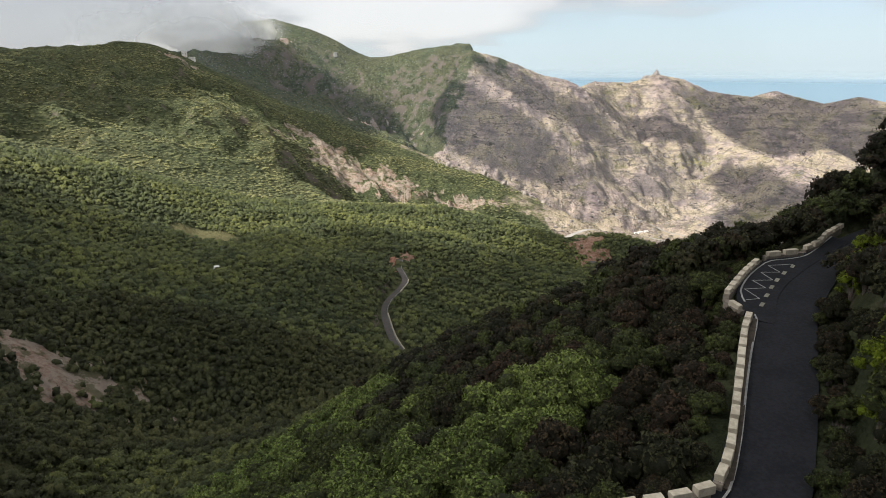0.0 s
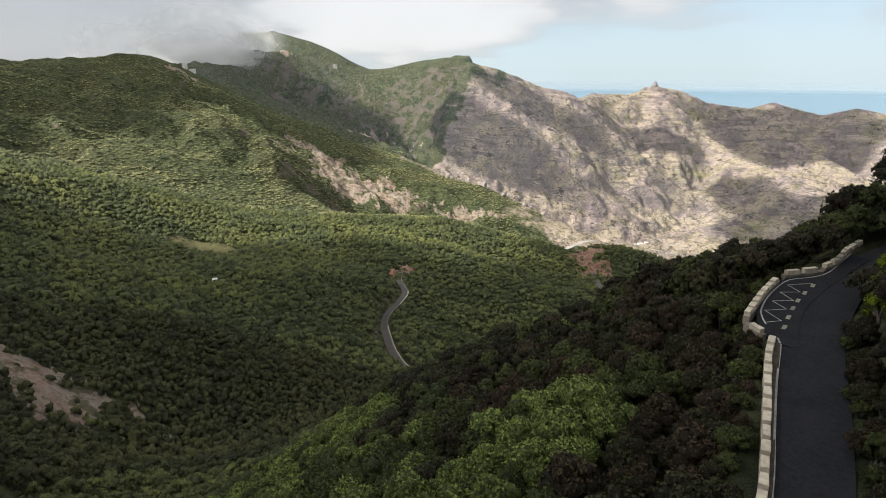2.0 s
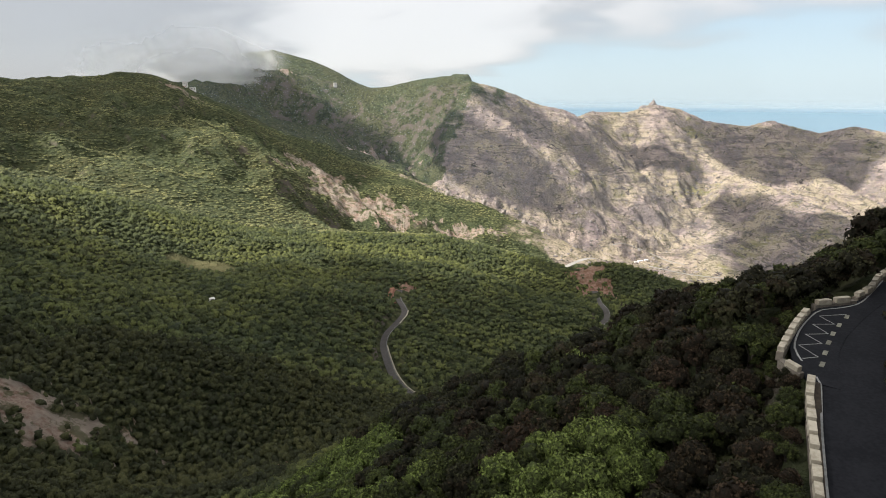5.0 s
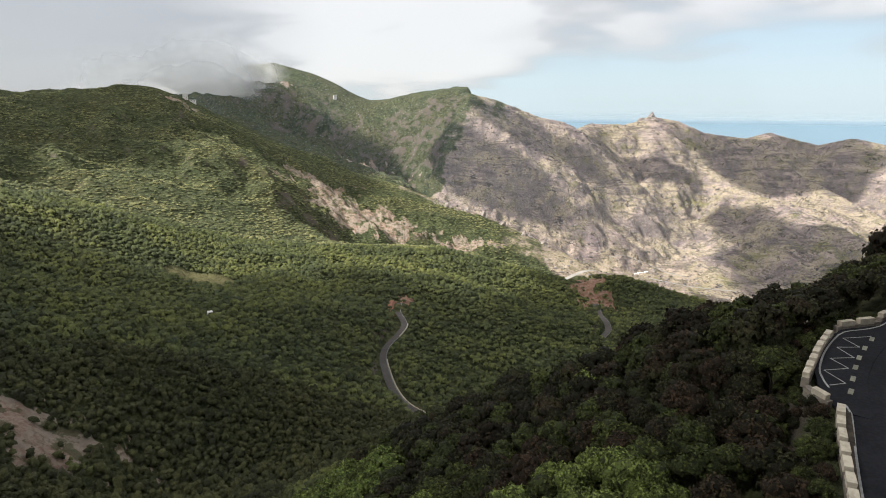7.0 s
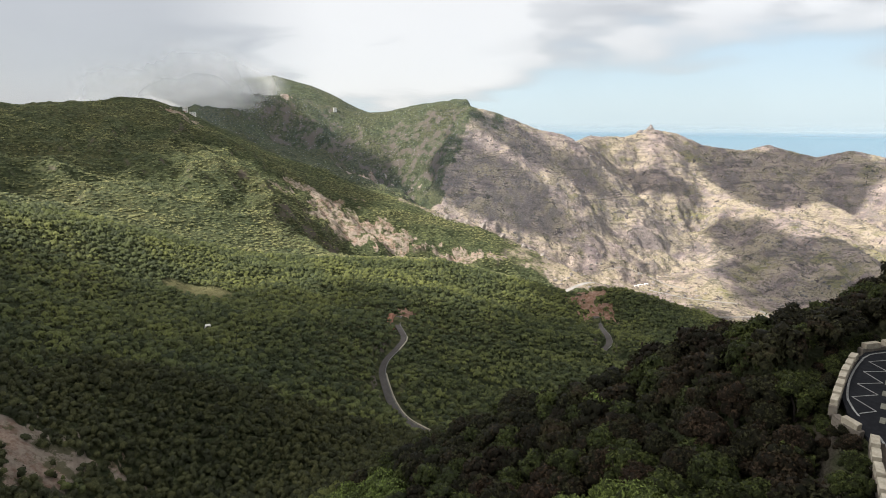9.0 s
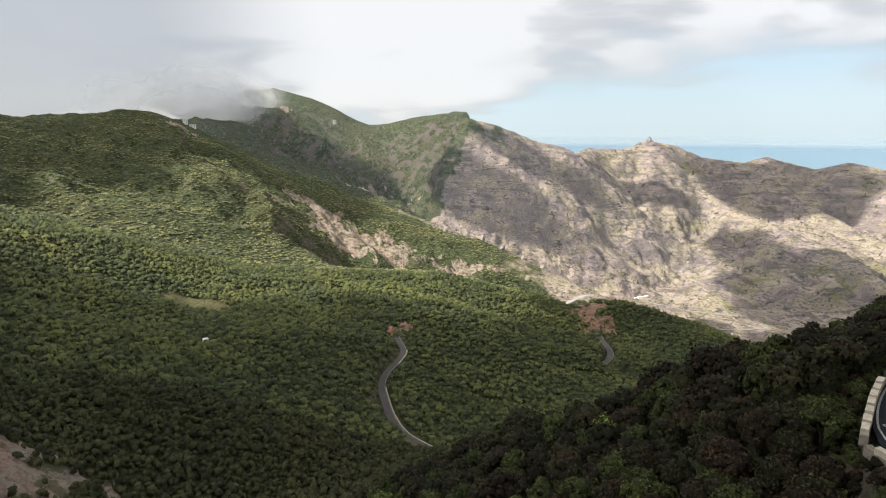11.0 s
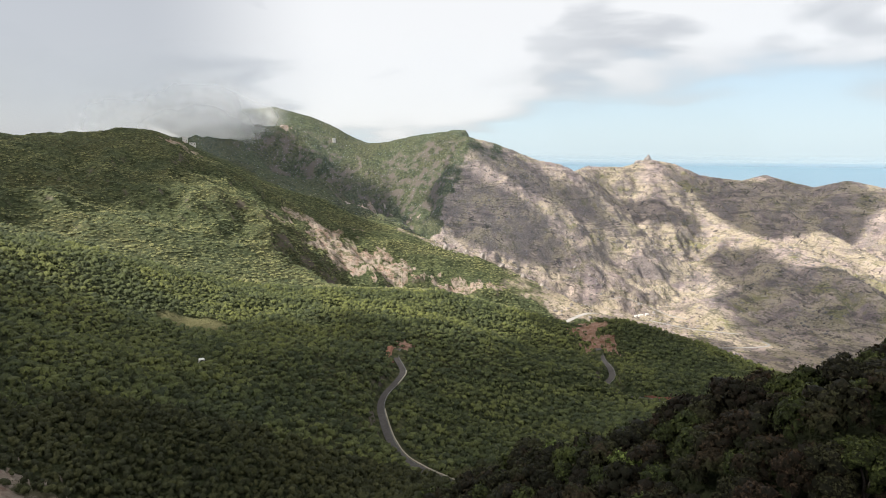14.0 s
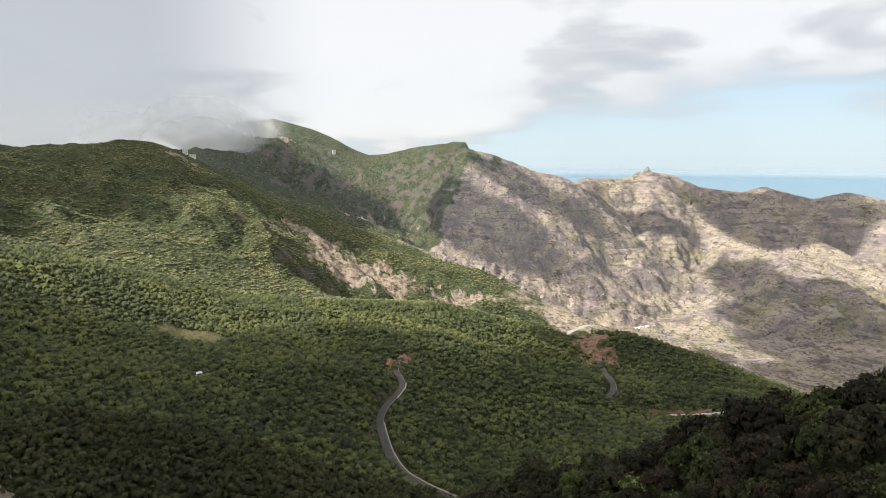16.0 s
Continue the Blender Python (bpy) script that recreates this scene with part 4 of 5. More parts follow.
def near_trees():
    g = np.random.default_rng(5)
    x, y = places(3.3, 33, 128, 77, 45.0)
    z = height_at(x, y)
    kind = species(x, y, g)
    shown = np.hypot(x, y) > (24 - z - 5) / 0.85 - 3
    order = np.argsort(np.hypot(x, y - 20) + 1000 * ~shown)
    rest = []
    count = 0
    for i in order:
        src = (HEATH, LAUREL, WOOD)[kind[i]][g.integers(4)]
        s = g.uniform(0.78, 1.2)
        if road_distance(x[i:i + 1], y[i:i + 1])[0] < 3.4:
            s *= 0.68
        by_bay = x[i] > 28 and y[i] > 76
        s = max(s, 1.05) if by_bay else s
        if count < 300 and shown[i]:
            ob = copy_thing(src, pose(x[i], y[i], z[i], g.uniform(-5, 5), g.uniform(-5, 5), g.uniform(0, 360)))
            ob.scale = (s, s, s * g.uniform(0.9, 1.12))
            tagged(ob, group="trees on the near slope")
            count += 1
        else:
            rest.append((x[i], y[i], z[i] + (0.6 if by_bay else 0.0), kind[i] if shown[i] else 3))
    for side, offs in ((-1, (4.75, 5.9, 7.3)), (1, (3.7, 4.7))):
        for off in offs:
            for p in offset_line(near_mid, side * off):
                px, py = p.x + g.uniform(-0.6, 0.6), p.y + g.uniform(-0.6, 0.6)
                if not 31 < py < (60 if side < 0 else 78) or g.random() < 0.12:
                    continue
                s = g.uniform(0.34, 0.5) + 0.12 * (off > 5)
                ob = copy_thing((HEATH, HEATH, WOOD)[g.integers(3)][g.integers(4)], pose(px, py, float(height_at(np.array([px]), np.array([py]))[0]) - 0.2, 0, 0, g.uniform(0, 360)))
                ob.scale = (s, s, s)
                ob.name = "heath_bush"
                tagged(ob, "low dark heath bush crowding the road edge", "bush", "bushes along the road")
    for off, n in ((1.3, 26), (2.4, 22)):
        for p in offset_line(dense([(x0, y0, near_road_z(y0)) for x0, y0 in bay_edge[:8]], 22.0 / n), -off):
            px, py = p.x + g.uniform(-0.4, 0.4), p.y + g.uniform(-0.4, 0.4)
            s = g.uniform(0.26, 0.38)
            ob = copy_thing((HEATH, WOOD)[g.integers(2)][g.integers(4)], pose(px, py, float(height_at(np.array([px]), np.array([py]))[0]) - 0.3, 0, 0, g.uniform(0, 360)))
            ob.scale = (s, s, s)
            ob.name = "heath_bush"
            tagged(ob, "low heath bush at the outer foot of the parapet", "bush", "bushes along the road")
    for px, py, s in ((43.2, 60.5, 0.75), (44.8, 62.8, 0.7), (30.8, 37.6, 0.7), (33.2, 41.4, 0.95), (35.4, 43.0, 0.85), (47.2, 65.8, 0.75), (49.8, 68.2, 0.85)):
        ob = copy_thing(PINE, pose(px, py, float(height_at(np.array([px]), np.array([py]))[0]), 0, 0, 40 * px))
        ob.scale = (s, s, s)
    for top in HEATH + LAUREL + WOOD + [PINE]:
        for o in list(top.children_recursive) + [top]:
            bpy.data.objects.remove(o)
    return rest


def scatter(name, at, z, templates, scale, material, label, seed, tall=(0.85, 1.2), spread=0.24):
    """One mass of crowns, each a turned and scaled copy of a pattern."""
    g = np.random.default_rng(seed)
    x, y = at
    pick = g.integers(len(templates), size=len(x))
    parts, normals, fresh = [], [], []
    for k, (t, m, leaf_light) in enumerate(templates):
        i = np.nonzero(pick == k)[0]
        a, s, h = g.uniform(0, 2 * np.pi, len(i)), g.uniform(*scale, len(i)), g.uniform(*tall, len(i))
        c, q = np.cos(a)[:, None, None], np.sin(a)[:, None, None]
        v = t[None] * s[:, None, None, None]
        parts.append(np.stack([v[..., 0] * c - v[..., 1] * q + x[i][:, None, None], v[..., 0] * q + v[..., 1] * c + y[i][:, None, None],
                               v[..., 2] * h[:, None, None] + z[i][:, None, None]], -1).reshape(-1, 3))
        # random freshness of each tree, plus the light painted into its crown
        fresh.append(np.clip(g.normal(0.0, spread, len(i))[:, None] + leaf_light[None], 0, 1).ravel())
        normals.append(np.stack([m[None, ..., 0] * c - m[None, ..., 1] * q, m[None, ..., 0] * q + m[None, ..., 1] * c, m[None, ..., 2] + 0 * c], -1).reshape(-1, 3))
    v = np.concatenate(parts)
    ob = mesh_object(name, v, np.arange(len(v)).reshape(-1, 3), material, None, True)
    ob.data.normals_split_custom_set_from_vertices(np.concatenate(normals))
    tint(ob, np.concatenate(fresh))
    return tagged(ob, label, "forest", kind="stuff")


rest = near_trees()
_g = np.random.default_rng(9)
for _k, _mat, _lab in ((0, M_HEATH, "dark tree heath thicket over the nose of the hill"), (1, M_LAUREL, "bright green laurel scrub among the heath"), (2, M_WOOD, "mid green evergreen thicket on the slope"), (3, M_WOOD, "mixed evergreen scrub at the foot of the slope")):
    _sel = np.array([q[:3] for q in rest if q[3] == _k])
    if len(_sel):
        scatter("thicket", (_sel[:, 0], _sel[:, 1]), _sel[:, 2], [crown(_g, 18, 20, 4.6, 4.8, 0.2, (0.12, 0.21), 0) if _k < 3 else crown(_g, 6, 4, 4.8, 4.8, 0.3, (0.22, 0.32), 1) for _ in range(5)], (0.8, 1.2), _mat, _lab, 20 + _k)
_x, _y = places(2.7, 128, 205, 84)
_fresh = (((_x + 58) / 34) ** 2 + ((_y - 138) / 36) ** 2 + 0.9 * octaves(_x, _y, 30, 3, 63) < 1.0) | (octaves(_x, _y, 60, 3, 64) > 0.75)
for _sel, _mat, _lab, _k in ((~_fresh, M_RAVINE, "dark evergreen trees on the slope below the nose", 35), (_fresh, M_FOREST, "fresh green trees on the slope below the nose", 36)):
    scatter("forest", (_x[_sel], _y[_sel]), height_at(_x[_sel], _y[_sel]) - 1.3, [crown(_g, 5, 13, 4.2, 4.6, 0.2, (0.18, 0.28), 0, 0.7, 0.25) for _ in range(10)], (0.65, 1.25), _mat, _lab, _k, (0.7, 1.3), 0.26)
_x, _y = places(2.45, 205, 340, 81)
_fresh = (((_x + 58) / 34) ** 2 + ((_y - 138) / 36) ** 2 + 0.9 * octaves(_x, _y, 30, 3, 63) < 1.0) | (octaves(_x, _y, 60, 3, 64) > 0.75)
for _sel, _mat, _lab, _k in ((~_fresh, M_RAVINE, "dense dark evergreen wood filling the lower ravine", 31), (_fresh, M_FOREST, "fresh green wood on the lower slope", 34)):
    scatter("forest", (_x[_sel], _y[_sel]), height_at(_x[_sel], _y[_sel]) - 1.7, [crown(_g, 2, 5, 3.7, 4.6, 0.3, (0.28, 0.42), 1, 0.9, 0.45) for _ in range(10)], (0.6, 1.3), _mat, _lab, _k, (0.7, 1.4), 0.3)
_x, _y = places(3.75, 340, 840, 82, 42.0, 2.5)
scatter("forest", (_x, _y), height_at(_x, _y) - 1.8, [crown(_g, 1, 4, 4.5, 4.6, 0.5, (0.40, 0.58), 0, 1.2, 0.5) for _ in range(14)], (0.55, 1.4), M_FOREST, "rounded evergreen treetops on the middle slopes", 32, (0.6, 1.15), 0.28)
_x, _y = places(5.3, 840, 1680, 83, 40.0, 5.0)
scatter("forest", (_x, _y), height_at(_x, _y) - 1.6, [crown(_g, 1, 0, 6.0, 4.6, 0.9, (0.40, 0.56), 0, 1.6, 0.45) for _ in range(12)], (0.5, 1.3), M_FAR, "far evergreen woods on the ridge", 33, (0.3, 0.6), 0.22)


def dead_shrub(x, y, s, seed):
    """A leafless shrub of forking grey twigs."""
    r = random.Random(seed)
    bm = bmesh.new()

    def grow(p, d, length, rad, depth):
        q = p + d * length
        side = d.cross(Vector((0.3, 0.2, 1))).normalized()
        up = side.cross(d).normalized()
        a = [bm.verts.new(p + (side * math.cos(k * 2.094) + up * math.sin(k * 2.094)) * rad) for k in range(3)]
        b = [bm.verts.new(q + (side * math.cos(k * 2.094) + up * math.sin(k * 2.094)) * rad * 0.6) for k in range(3)]
        for k in range(3):
            bm.faces.new((a[k], a[(k + 1) % 3], b[(k + 1) % 3], b[k]))
        if depth:
            for _ in range(3):
                n = (d + Vector((r.uniform(-1, 1), r.uniform(-1, 1), r.uniform(-0.3, 0.7))) * 0.75).normalized()
                grow(q, n, length * r.uniform(0.6, 0.85), rad * 0.6, depth - 1)

    for _ in range(4):
        grow(Vector((0, 0, -0.2)), Vector((r.uniform(-0.6, 0.6), r.uniform(-0.6, 0.6), 1)).normalized(), 0.9, 0.05, 3)
    ob = part("dead_shrub", bm, M_TWIG, None)
    ob.location = (x, y, float(height_at(np.array([x]), np.array([y]))[0]))
    ob.scale = (s, s, s)
    return tagged(ob, "leafless grey twiggy shrub on the road bank", "shrub", "dead shrubs")


for _k, (_px, _py, _s) in enumerate(((29.6, 38.6, 0.6), (30.6, 40.4, 0.75), (31.2, 42.6, 0.7), (32.2, 44.6, 0.6), (28.6, 36.8, 0.7), (12.6, 47.5, 1.7), (14.4, 51.0, 1.6), (9.4, 46.8, 1.5), (16.5, 49.5, 1.5), (21.0, 66.0, 1.8))):
    dead_shrub(_px, _py, _s, 60 + _k)


def stones(name, step, r0, r1, seed, size, material, label, category, keep, flat, low=0.55):
    """Small lumps strewn over the open slopes: stones or low shrubs."""
    g = np.random.default_rng(seed)
    n = int(r1 / step)
    ix, iy = np.meshgrid(np.arange(-n // 3, n), np.arange(0, n))
    x, y = ((ix + g.uniform(-0.5, 0.5, ix.shape)) * step).ravel(), ((iy + g.uniform(-0.5, 0.5, ix.shape)) * step).ravel()
    r = np.hypot(x, y)
    ok = (r > r0) & (r < r1) & (np.abs(np.degrees(np.arctan2(x, y))) < 40)
    x, y = x[ok], y[ok]
    ok = (bare_at(x, y) > low) & (octaves(x, y, 170, 5, seed, fall=0.7) + 0.5 * g.random(x.shape) > keep) & (road_distance(x, y) > 5)
    x, y = x[ok], y[ok]
    z = height_at(x, y)
    t = DOMES[1] * 1.0
    s = g.uniform(*size, len(x))
    wob = g.uniform(0.7, 1.35, (len(x), 12))
    key = {tuple(np.round(v, 3)): i for i, v in enumerate(np.unique(np.round(t.reshape(-1, 3), 3), axis=0))}
    ids = np.array([key[tuple(np.round(v, 3))] for v in t.reshape(-1, 3)])
    v = t.reshape(1, -1, 3) * wob[:, ids][..., None] * s[:, None, None] * np.array([1, 1, flat])
    v = v + np.stack([x, y, z], -1)[:, None]
    v = v.reshape(-1, 3)
    ob = mesh_object(name, v, np.arange(len(v)).reshape(-1, 3), material)
    return tagged(ob, label, category, kind="stuff")


stones("rocks", 19.0, 1200, 2700, 88, (1.8, 5.0), M_CRAG, "grey outcrops breaking through the dry slopes", "rock", 0.35, 0.8)
stones("scrub", 19.0, 1150, 2700, 72, (0.9, 2.2), M_SCRUB, "dark low scrub dotted over the dry slopes", "scrub", 0.12, 0.7)

# scrub all round the viewpoint
_n = np.random.default_rng(91)
_ix, _iy = np.meshgrid(np.arange(-20, 21), np.arange(-20, 21))
_x, _y = ((_ix + _n.uniform(-0.45, 0.45, _ix.shape)) * 4.6).ravel(), ((_iy + _n.uniform(-0.45, 0.45, _ix.shape)) * 4.6).ravel()
_r, _a = np.hypot(_x, _y), np.degrees(np.arctan2(_x, _y))
_ok = (_r < 92) & ((_r < 32.5) | (np.abs(_a) > 45.5)) & (road_distance(_x, _y) > 2.4)
_x, _y = _x[_ok], _y[_ok]
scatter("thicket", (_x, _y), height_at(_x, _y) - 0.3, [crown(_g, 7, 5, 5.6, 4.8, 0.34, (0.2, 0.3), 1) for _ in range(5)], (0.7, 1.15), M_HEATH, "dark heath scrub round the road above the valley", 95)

# ================= houses, mast, rocks =================
def box(bm, x0, y0, z0, x1, y1, z1):
    v = [bm.verts.new((x, y, z)) for z in (z0, z1) for x, y in ((x0, y0), (x1, y0), (x1, y1), (x0, y1))]
    for f in ((0, 3, 2, 1), (4, 5, 6, 7), (0, 1, 5, 4), (1, 2, 6, 5), (2, 3, 7, 6), (3, 0, 4, 7)):
        bm.faces.new([v[i] for i in f])


def house(x, y, turn, w, d, h, roof_h, label, windows=3, flat=False, sink=3.0, lift=0.0):
    """A plastered house: wall, roof, windows and door on the side that looks to -y."""
    z = float(height_at(np.array([x]), np.array([y]))[0]) + lift
    top = new("house")
    top.matrix_world = pose(x, y, z, 0, 0, turn)
    tagged(top, label, "house", "houses in the hills")
    bm = bmesh.new()
    box(bm, -w / 2, -d / 2, -sink, w / 2, d / 2, h)
    bmesh.ops.bevel(bm, geom=bm.edges[:], offset=0.06, segments=1, affect="EDGES")
    part("wall", bm, M_WHITE, top)
    bm = bmesh.new()
    if flat:
        box(bm, -w / 2 - 0.2, -d / 2 - 0.2, h, w / 2 + 0.2, d / 2 + 0.2, h + 0.35)
    else:
        e = 0.4
        v = [bm.verts.new(p) for p in ((-w / 2 - e, -d / 2 - e, h), (w / 2 + e, -d / 2 - e, h), (w / 2 + e, d / 2 + e, h), (-w / 2 - e, d / 2 + e, h), (-w / 2 - e, 0, h + roof_h), (w / 2 + e, 0, h + roof_h))]
        for f in ((0, 1, 5, 4), (2, 3, 4, 5), (0, 4, 3), (1, 2, 5), (3, 2, 1, 0)):
            bm.faces.new([v[i] for i in f])
    part("roof", bm, M_WHITE if flat else M_ROOF, top)
    for k in range(windows):
        cx = -w / 2 + w * (k + 0.5) / windows
        bm = bmesh.new()
        box(bm, cx - 0.55, -d / 2 - 0.05, h * 0.42, cx + 0.55, -d / 2 + 0.1, h * 0.42 + 1.4)
        win = part("window", bm, M_DARK, top)
        bm = bmesh.new()
        box(bm, cx - 0.7, -d / 2 - 0.14, h * 0.42 - 0.14, cx + 0.7, -d / 2 - 0.02, h * 0.42)
        part("sill", bm, M_WHITE, win)
    bm = bmesh.new()
    box(bm, w * 0.5 - 2.0, -d / 2 - 0.06, 0, w * 0.5 - 0.9, -d / 2 + 0.1, 2.1)
    part("door", bm, M_BARK, top)
    return top


house(-636, 1576, 12, 11, 9, 9.5, 2.5, "white house with flat roof on the ridge shoulder", 3, True, 8, 2)
house(-619, 1578, 8, 14, 8, 5.5, 2.2, "low white house beside the ridge house", 4, True, 8, 2)
house(-634, 1562, 5, 10, 5, 3.0, 1.5, "pinkish outbuilding below the ridge house", 2, False, 6, -4)
house(-374, 2231, 20, 11, 8, 7, 2, "pale ruined house high on the mountain shoulder", 2, True, 8, 6)
house(-165, 420, 35, 5.0, 3.6, 2.2, 1.0, "small white roofed hut among the trees", 1, True, 4, 0.3)
house(536, 1600, 10, 14, 8, 3.2, 2.0, "white house beside the valley road", 4, True, 8, 0)
house(551, 1598, 0, 9, 8, 4.4, 2.0, "taller white house beside the valley road", 3, True, 8, 0)
house(524, 1604, 18, 8, 6, 3.0, 1.6, "small white farmhouse in the sunlit valley", 2, True, 8, 0)


def rock(x, y, w, d, h, seed, label, name="rock_outcrop", lift=-2.0, material=None, sharp=0.0):
    """A craggy boulder: a coarse ball pushed about and cut into steps."""
    bm = bmesh.new()
    bmesh.ops.create_icosphere(bm, subdivisions=3, radius=1.0)
    for v in bm.verts:
        n = v.co.normalized()
        q = 0.75 + 0.4 * noise.noise(n * 1.7 + Vector((seed, 0, 0))) + 0.22 * abs(noise.noise(n * 4.1 + Vector((0, seed, 0))))
        k = 1 - sharp * max(n.z, 0)
        v.co = Vector((n.x * q * k * w / 2 + sharp * max(n.z, 0) * w * 0.12, n.y * q * k * d / 2, n.z * q * h))
    ob = part(name, bm, material or M_ROCK, None)
    ob.location = (x, y, float(height_at(np.array([x]), np.array([y]))[0]) + lift)
    ob.rotation_euler = (0, 0, seed)
    return tagged(ob, label, "rock", "rock outcrops")


rock(868, 2582, 52, 46, 34, 1.3, "sharp rocky tooth on the far skyline", lift=-12, sharp=0.7, material=M_CRAG)
rock(836, 2580, 80, 50, 17, 2.7, "lower rocky shoulder of the far skyline", lift=-12, sharp=0.3, material=M_CRAG)
for _i, (_px, _py, _w, _h) in enumerate(((15, 1440, 26, 16), (60, 1432, 22, 12), (98, 1418, 26, 15), (140, 1398, 24, 12), (188, 1372, 20, 12), (228, 1350, 22, 11))):
    rock(_px, _py, _w, _w * 0.8, _h, 3.1 + _i, "pale weathered crag along the ridge crest")
for _i in range(26):
    _t = _i / 25
    rock(-30 + 95 * _t + random.uniform(-6, 6), 1455 - 32 * _t + random.uniform(-8, 8), random.uniform(3, 5), random.uniform(3, 5), random.uniform(2, 4), 9.7 + _i, "pale stone on the wooded ridge crest", "boulder", 0.5, M_ROCK)


def mast(x, y, h):
    z = float(height_at(np.array([x]), np.array([y]))[0])
    top = new("utility_mast")
    top.location = (x, y, z)
    tagged(top, "slim weathered wooden utility mast above the trees", "mast")
    bm = bmesh.new()
    bmesh.ops.create_cone(bm, cap_ends=True, segments=10, radius1=0.55, radius2=0.35, depth=h)
    bmesh.ops.translate(bm, vec=(0, 0, h / 2), verts=bm.verts)
    part("pole", bm, M_CONCRETE, top)
    bm = bmesh.new()
    box(bm, -1.3, -0.15, h - 1.6, 1.3, 0.15, h - 1.3)
    part("crossarm", bm, M_BARK, top)


mast(-58, 905, 27)

# red cut banks above the valley roads
for _pts, _half, _h in ((ROAD_LINES[1][0][:6], 2.8, 5.0), (ROAD_LINES[2][0][int(len(ROAD_LINES[2][0]) * 0.5):int(len(ROAD_LINES[2][0]) * 0.78)], 3.4, 3.0)):
    _o = offset_line(_pts, (_half + 1.2) if _h > 4.5 else -(_half + 1.0))
    bm = bmesh.new()
    _rows = []
    for _i, _p in enumerate(_o):
        _d = (_p - _pts[_i]).xy.normalized()
        _k = _h * (0.7 + 0.5 * noise.noise(_p * 0.08))
        _rows.append([bm.verts.new((_p.x + _d.x * 0.55 * _k * _q + 0.5 * noise.noise(_p * 0.4 + Vector((0, 0, _q * 3))), _p.y + _d.y * 0.55 * _k * _q, _p.z - 0.4 + _k * _q)) for _q in (0, 0.25, 0.5, 0.75, 1.0, 1.02)])
        _rows[-1][-1].co += Vector((_d.x * 4, _d.y * 4, -1.0))
    for _r, _s in zip(_rows, _rows[1:]):
        for _j in range(5):
            bm.faces.new((_r[_j], _s[_j], _s[_j + 1], _r[_j + 1]))
    bmesh.ops.recalc_face_normals(bm, faces=bm.faces)
    structure("cut_bank", bm, M_EARTH, "red earth cut bank beside the mountain road", "bank")

# ================= clouds and mist =================
def vapour(name, most, scale, low, high, tone=(0.9, 0.9, 0.9), ragged=1.6):
    """White vapour, thinning out to its ragged edge."""
    m = Nodes(name)
    n = m.noise(scale, 6, 0.6, 0.3)
    body = m.calc("ADD", m.attr("body"), m.calc("MULTIPLY", m.calc("SUBTRACT", n, 0.5), ragged))
    a = m.ramp(body, low, high, 0.0, most)
    d = m.put("ShaderNodeBsdfDiffuse", Color=tone)
    t = m.put("ShaderNodeBsdfTranslucent", Color=tone)
    both, clear, out = m.put("ShaderNodeMixShader"), m.put("ShaderNodeBsdfTransparent"), m.put("ShaderNodeMixShader")
    both.inputs[0].default_value = 0.7
    m.nt.links.new(d.outputs[0], both.inputs[1])
    m.nt.links.new(t.outputs[0], both.inputs[2])
    m.set(out.inputs[0], a)
    m.nt.links.new(clear.outputs[0], out.inputs[1])
    m.nt.links.new(both.outputs[0], out.inputs[2])
    m.nt.links.new(out.outputs[0], m.out.inputs[0])
    return m.mat


M_SHADE_CLOUD = vapour("shade_cloud_vapour", 0.88, 0.006, 0.2, 0.7)
M_MIST = vapour("mist_vapour", 0.72, 0.008, 0.0, 1.0, (0.97, 0.97, 0.97), 0.8)


def puff(name, place, rx, ry, bulge, material, label, upright=False, seed=0, thick=1.0):
    """A billowing bank of vapour: a lumpy lens, thick in the middle."""
    n_r, n_a = 14, 40
    verts, body, faces = [(0, 0, bulge)], [1.0], []
    for i in range(1, n_r + 1):
        q = i / n_r
        for j in range(n_a):
            a = 2 * math.pi * j / n_a
            c, s = math.cos(a), math.sin(a)
            k = 1 + 0.22 * noise.noise(Vector((c * 1.6, s * 1.6, seed)))
            lump = 0.35 * bulge * noise.noise(Vector((c * q * 2.5, s * q * 2.5, seed + 5)))
            verts.append((c * q * rx * k, s * q * ry * k, bulge * (1 - q * q) + lump * (1 - q)))
            body.append(min(1.0, (1 - q) * thick))
    for j in range(n_a):
        faces.append((0, 1 + j, 1 + (j + 1) % n_a))
        for i in range(n_r - 1):
            a, b = 1 + i * n_a, 1 + (i + 1) * n_a
            faces.append((a + j, b + j, b + (j + 1) % n_a, a + (j + 1) % n_a))
    me = bpy.data.meshes.new(name)
    me.from_pydata(verts, [], faces)
    for f in me.polygons:
        f.use_smooth = True
    me.materials.append(material)
    at = me.attributes.new("body", "FLOAT", "POINT")
    at.data.foreach_set("value", np.array(body, np.float32))
    ob = new(name, me)
    ob.matrix_world = pose(*place, 130 if upright else 180, 0, 0)
    return tagged(ob, label, "cloud", "clouds over the mountains", "structure")


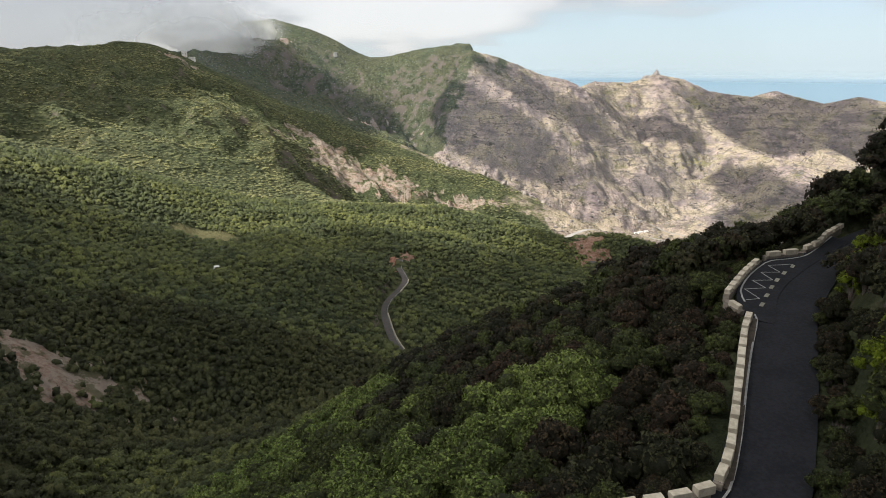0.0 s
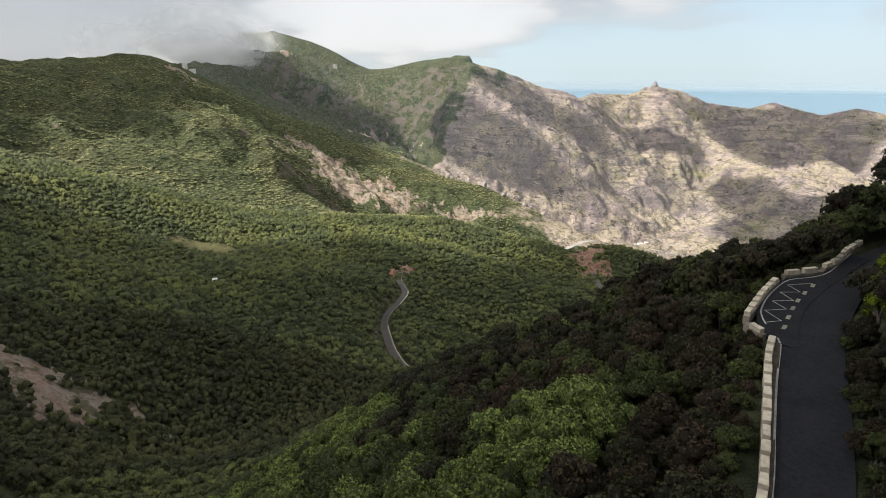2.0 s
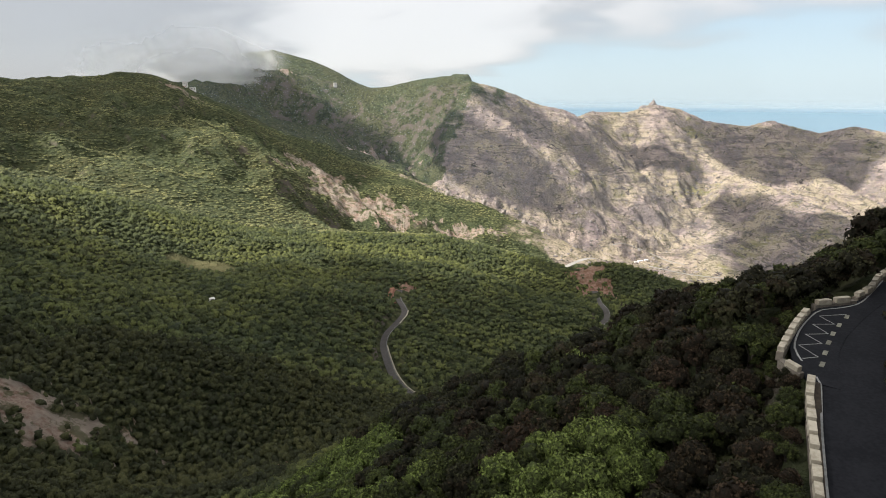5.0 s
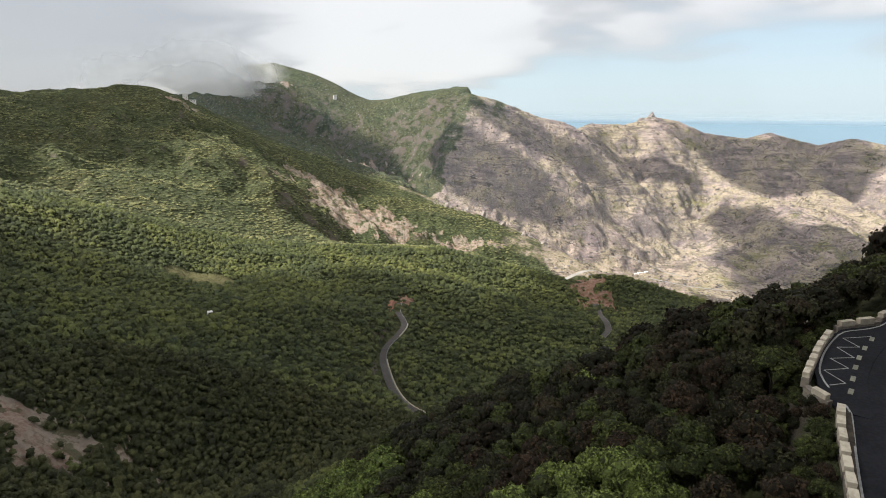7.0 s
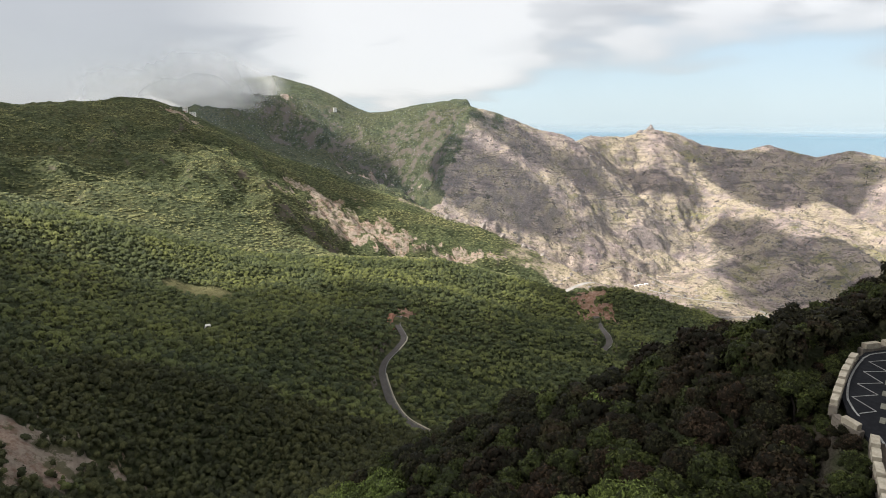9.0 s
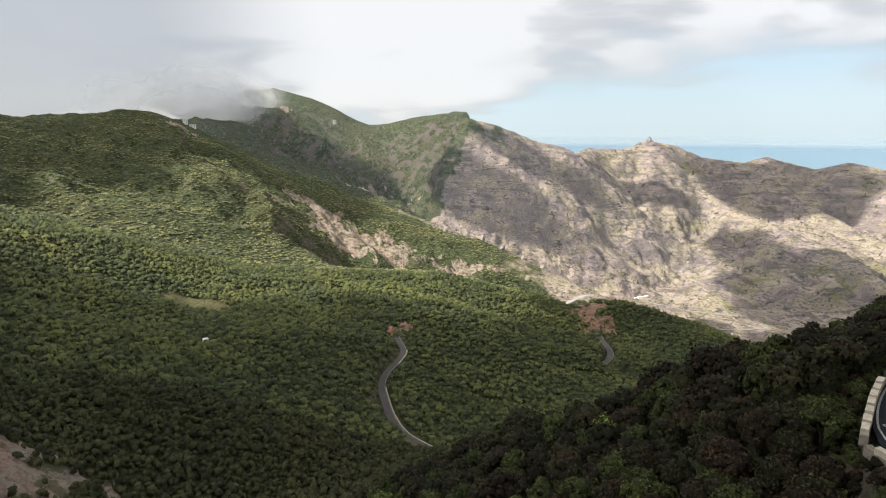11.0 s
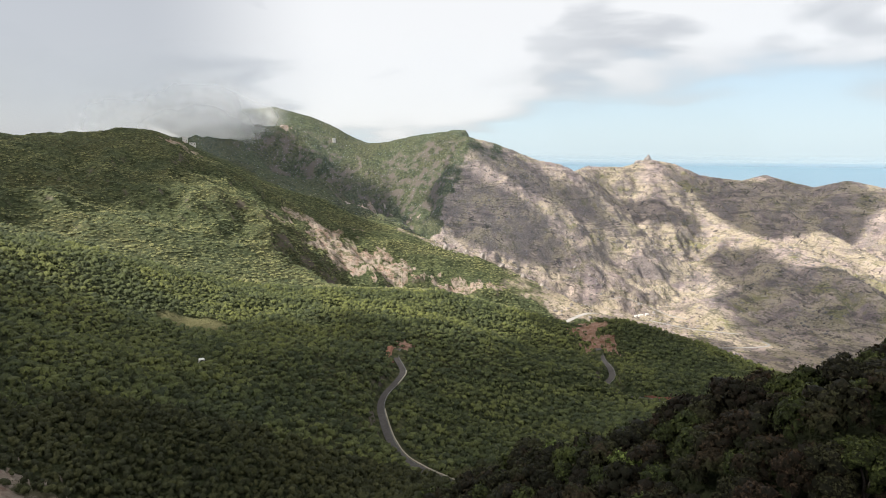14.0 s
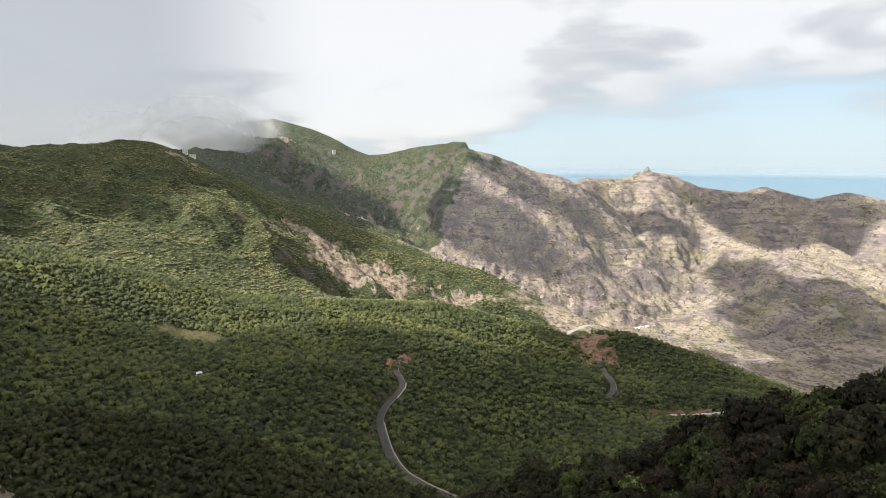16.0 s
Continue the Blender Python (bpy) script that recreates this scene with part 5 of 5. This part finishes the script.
# broken cloud well above the view, added and placed to shade chosen slopes
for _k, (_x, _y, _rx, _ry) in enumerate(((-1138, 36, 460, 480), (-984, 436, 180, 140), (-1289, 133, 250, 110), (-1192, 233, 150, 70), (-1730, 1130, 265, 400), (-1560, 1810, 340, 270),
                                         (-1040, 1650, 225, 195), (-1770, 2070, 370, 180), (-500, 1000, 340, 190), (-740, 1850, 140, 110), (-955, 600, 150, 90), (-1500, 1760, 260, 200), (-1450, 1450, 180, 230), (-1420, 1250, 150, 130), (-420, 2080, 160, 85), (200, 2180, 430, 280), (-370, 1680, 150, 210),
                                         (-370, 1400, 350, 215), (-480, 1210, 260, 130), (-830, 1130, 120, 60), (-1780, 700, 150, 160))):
    puff("cloud", (_x, _y, 950), _rx, _ry, 50, M_SHADE_CLOUD, "unseen grey white cloud placed overhead to shade the slopes", seed=_k * 3.7, thick=3.0)
for _k, (_x, _y, _z, _rx, _ry) in enumerate([(-830, 2170, 140, 300, 190), (-720, 2225, 150, 190, 140), (-800, 2090, 105, 260, 120), (-1010, 2180, 130, 330, 170)]):
    puff("mist_bank", (_x, _y, _z), _rx, _ry, 30, M_MIST, "thin grey mist clinging to the mountain top", True, seed=40 + _k * 2.3, thick=1.4)


def veil(name, path, low, high, material, label):
    """A standing tinted sheet in place of haze, fading out towards its upper and lower edge."""
    pts, rows = dense(path, 60.0), 14
    verts, body, faces = [], [], []
    for i, p in enumerate(pts):
        for k in range(rows + 1):
            q = k / rows
            verts.append((p.x, p.y, low + (high - low) * q))
            body.append(math.sin(math.pi * q) * min(1.0, 0.25 * min(i, len(pts) - 1 - i)))
    for i in range(len(pts) - 1):
        for k in range(rows):
            a = i * (rows + 1) + k
            faces.append((a, a + 1, a + rows + 2, a + rows + 1))
    ob = mesh_object(name, verts, faces, material, None, True)
    at = ob.data.attributes.new("body", "FLOAT", "POINT")
    at.data.foreach_set("value", np.array(body, np.float32))
    return tagged(ob, label, "haze", kind="structure")


# tinted sheets added to give the hills and sea edge the haze of distance
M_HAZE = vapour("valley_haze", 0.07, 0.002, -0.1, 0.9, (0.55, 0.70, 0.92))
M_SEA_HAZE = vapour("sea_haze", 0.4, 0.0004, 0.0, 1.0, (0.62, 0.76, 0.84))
veil("haze", [(-1500, 2050, 0), (-1000, 1880, 0), (-650, 1730, 0), (-300, 1620, 0), (0, 1560, 0), (260, 1450, 0), (520, 1420, 0), (850, 1200, 0), (1300, 1000, 0), (1700, 800, 0)], -420, 330, M_HAZE, "faint blue sheet over the deep valley, tinted for distance haze")
veil("haze", [(3000 * math.sin(radians(a)) * 1.6, 3000 * math.cos(radians(a)) * 1.6, 0) for a in range(-10, 61, 5)], -150, 20, M_SEA_HAZE, "pale sheet along the sea horizon, tinted for distance haze")
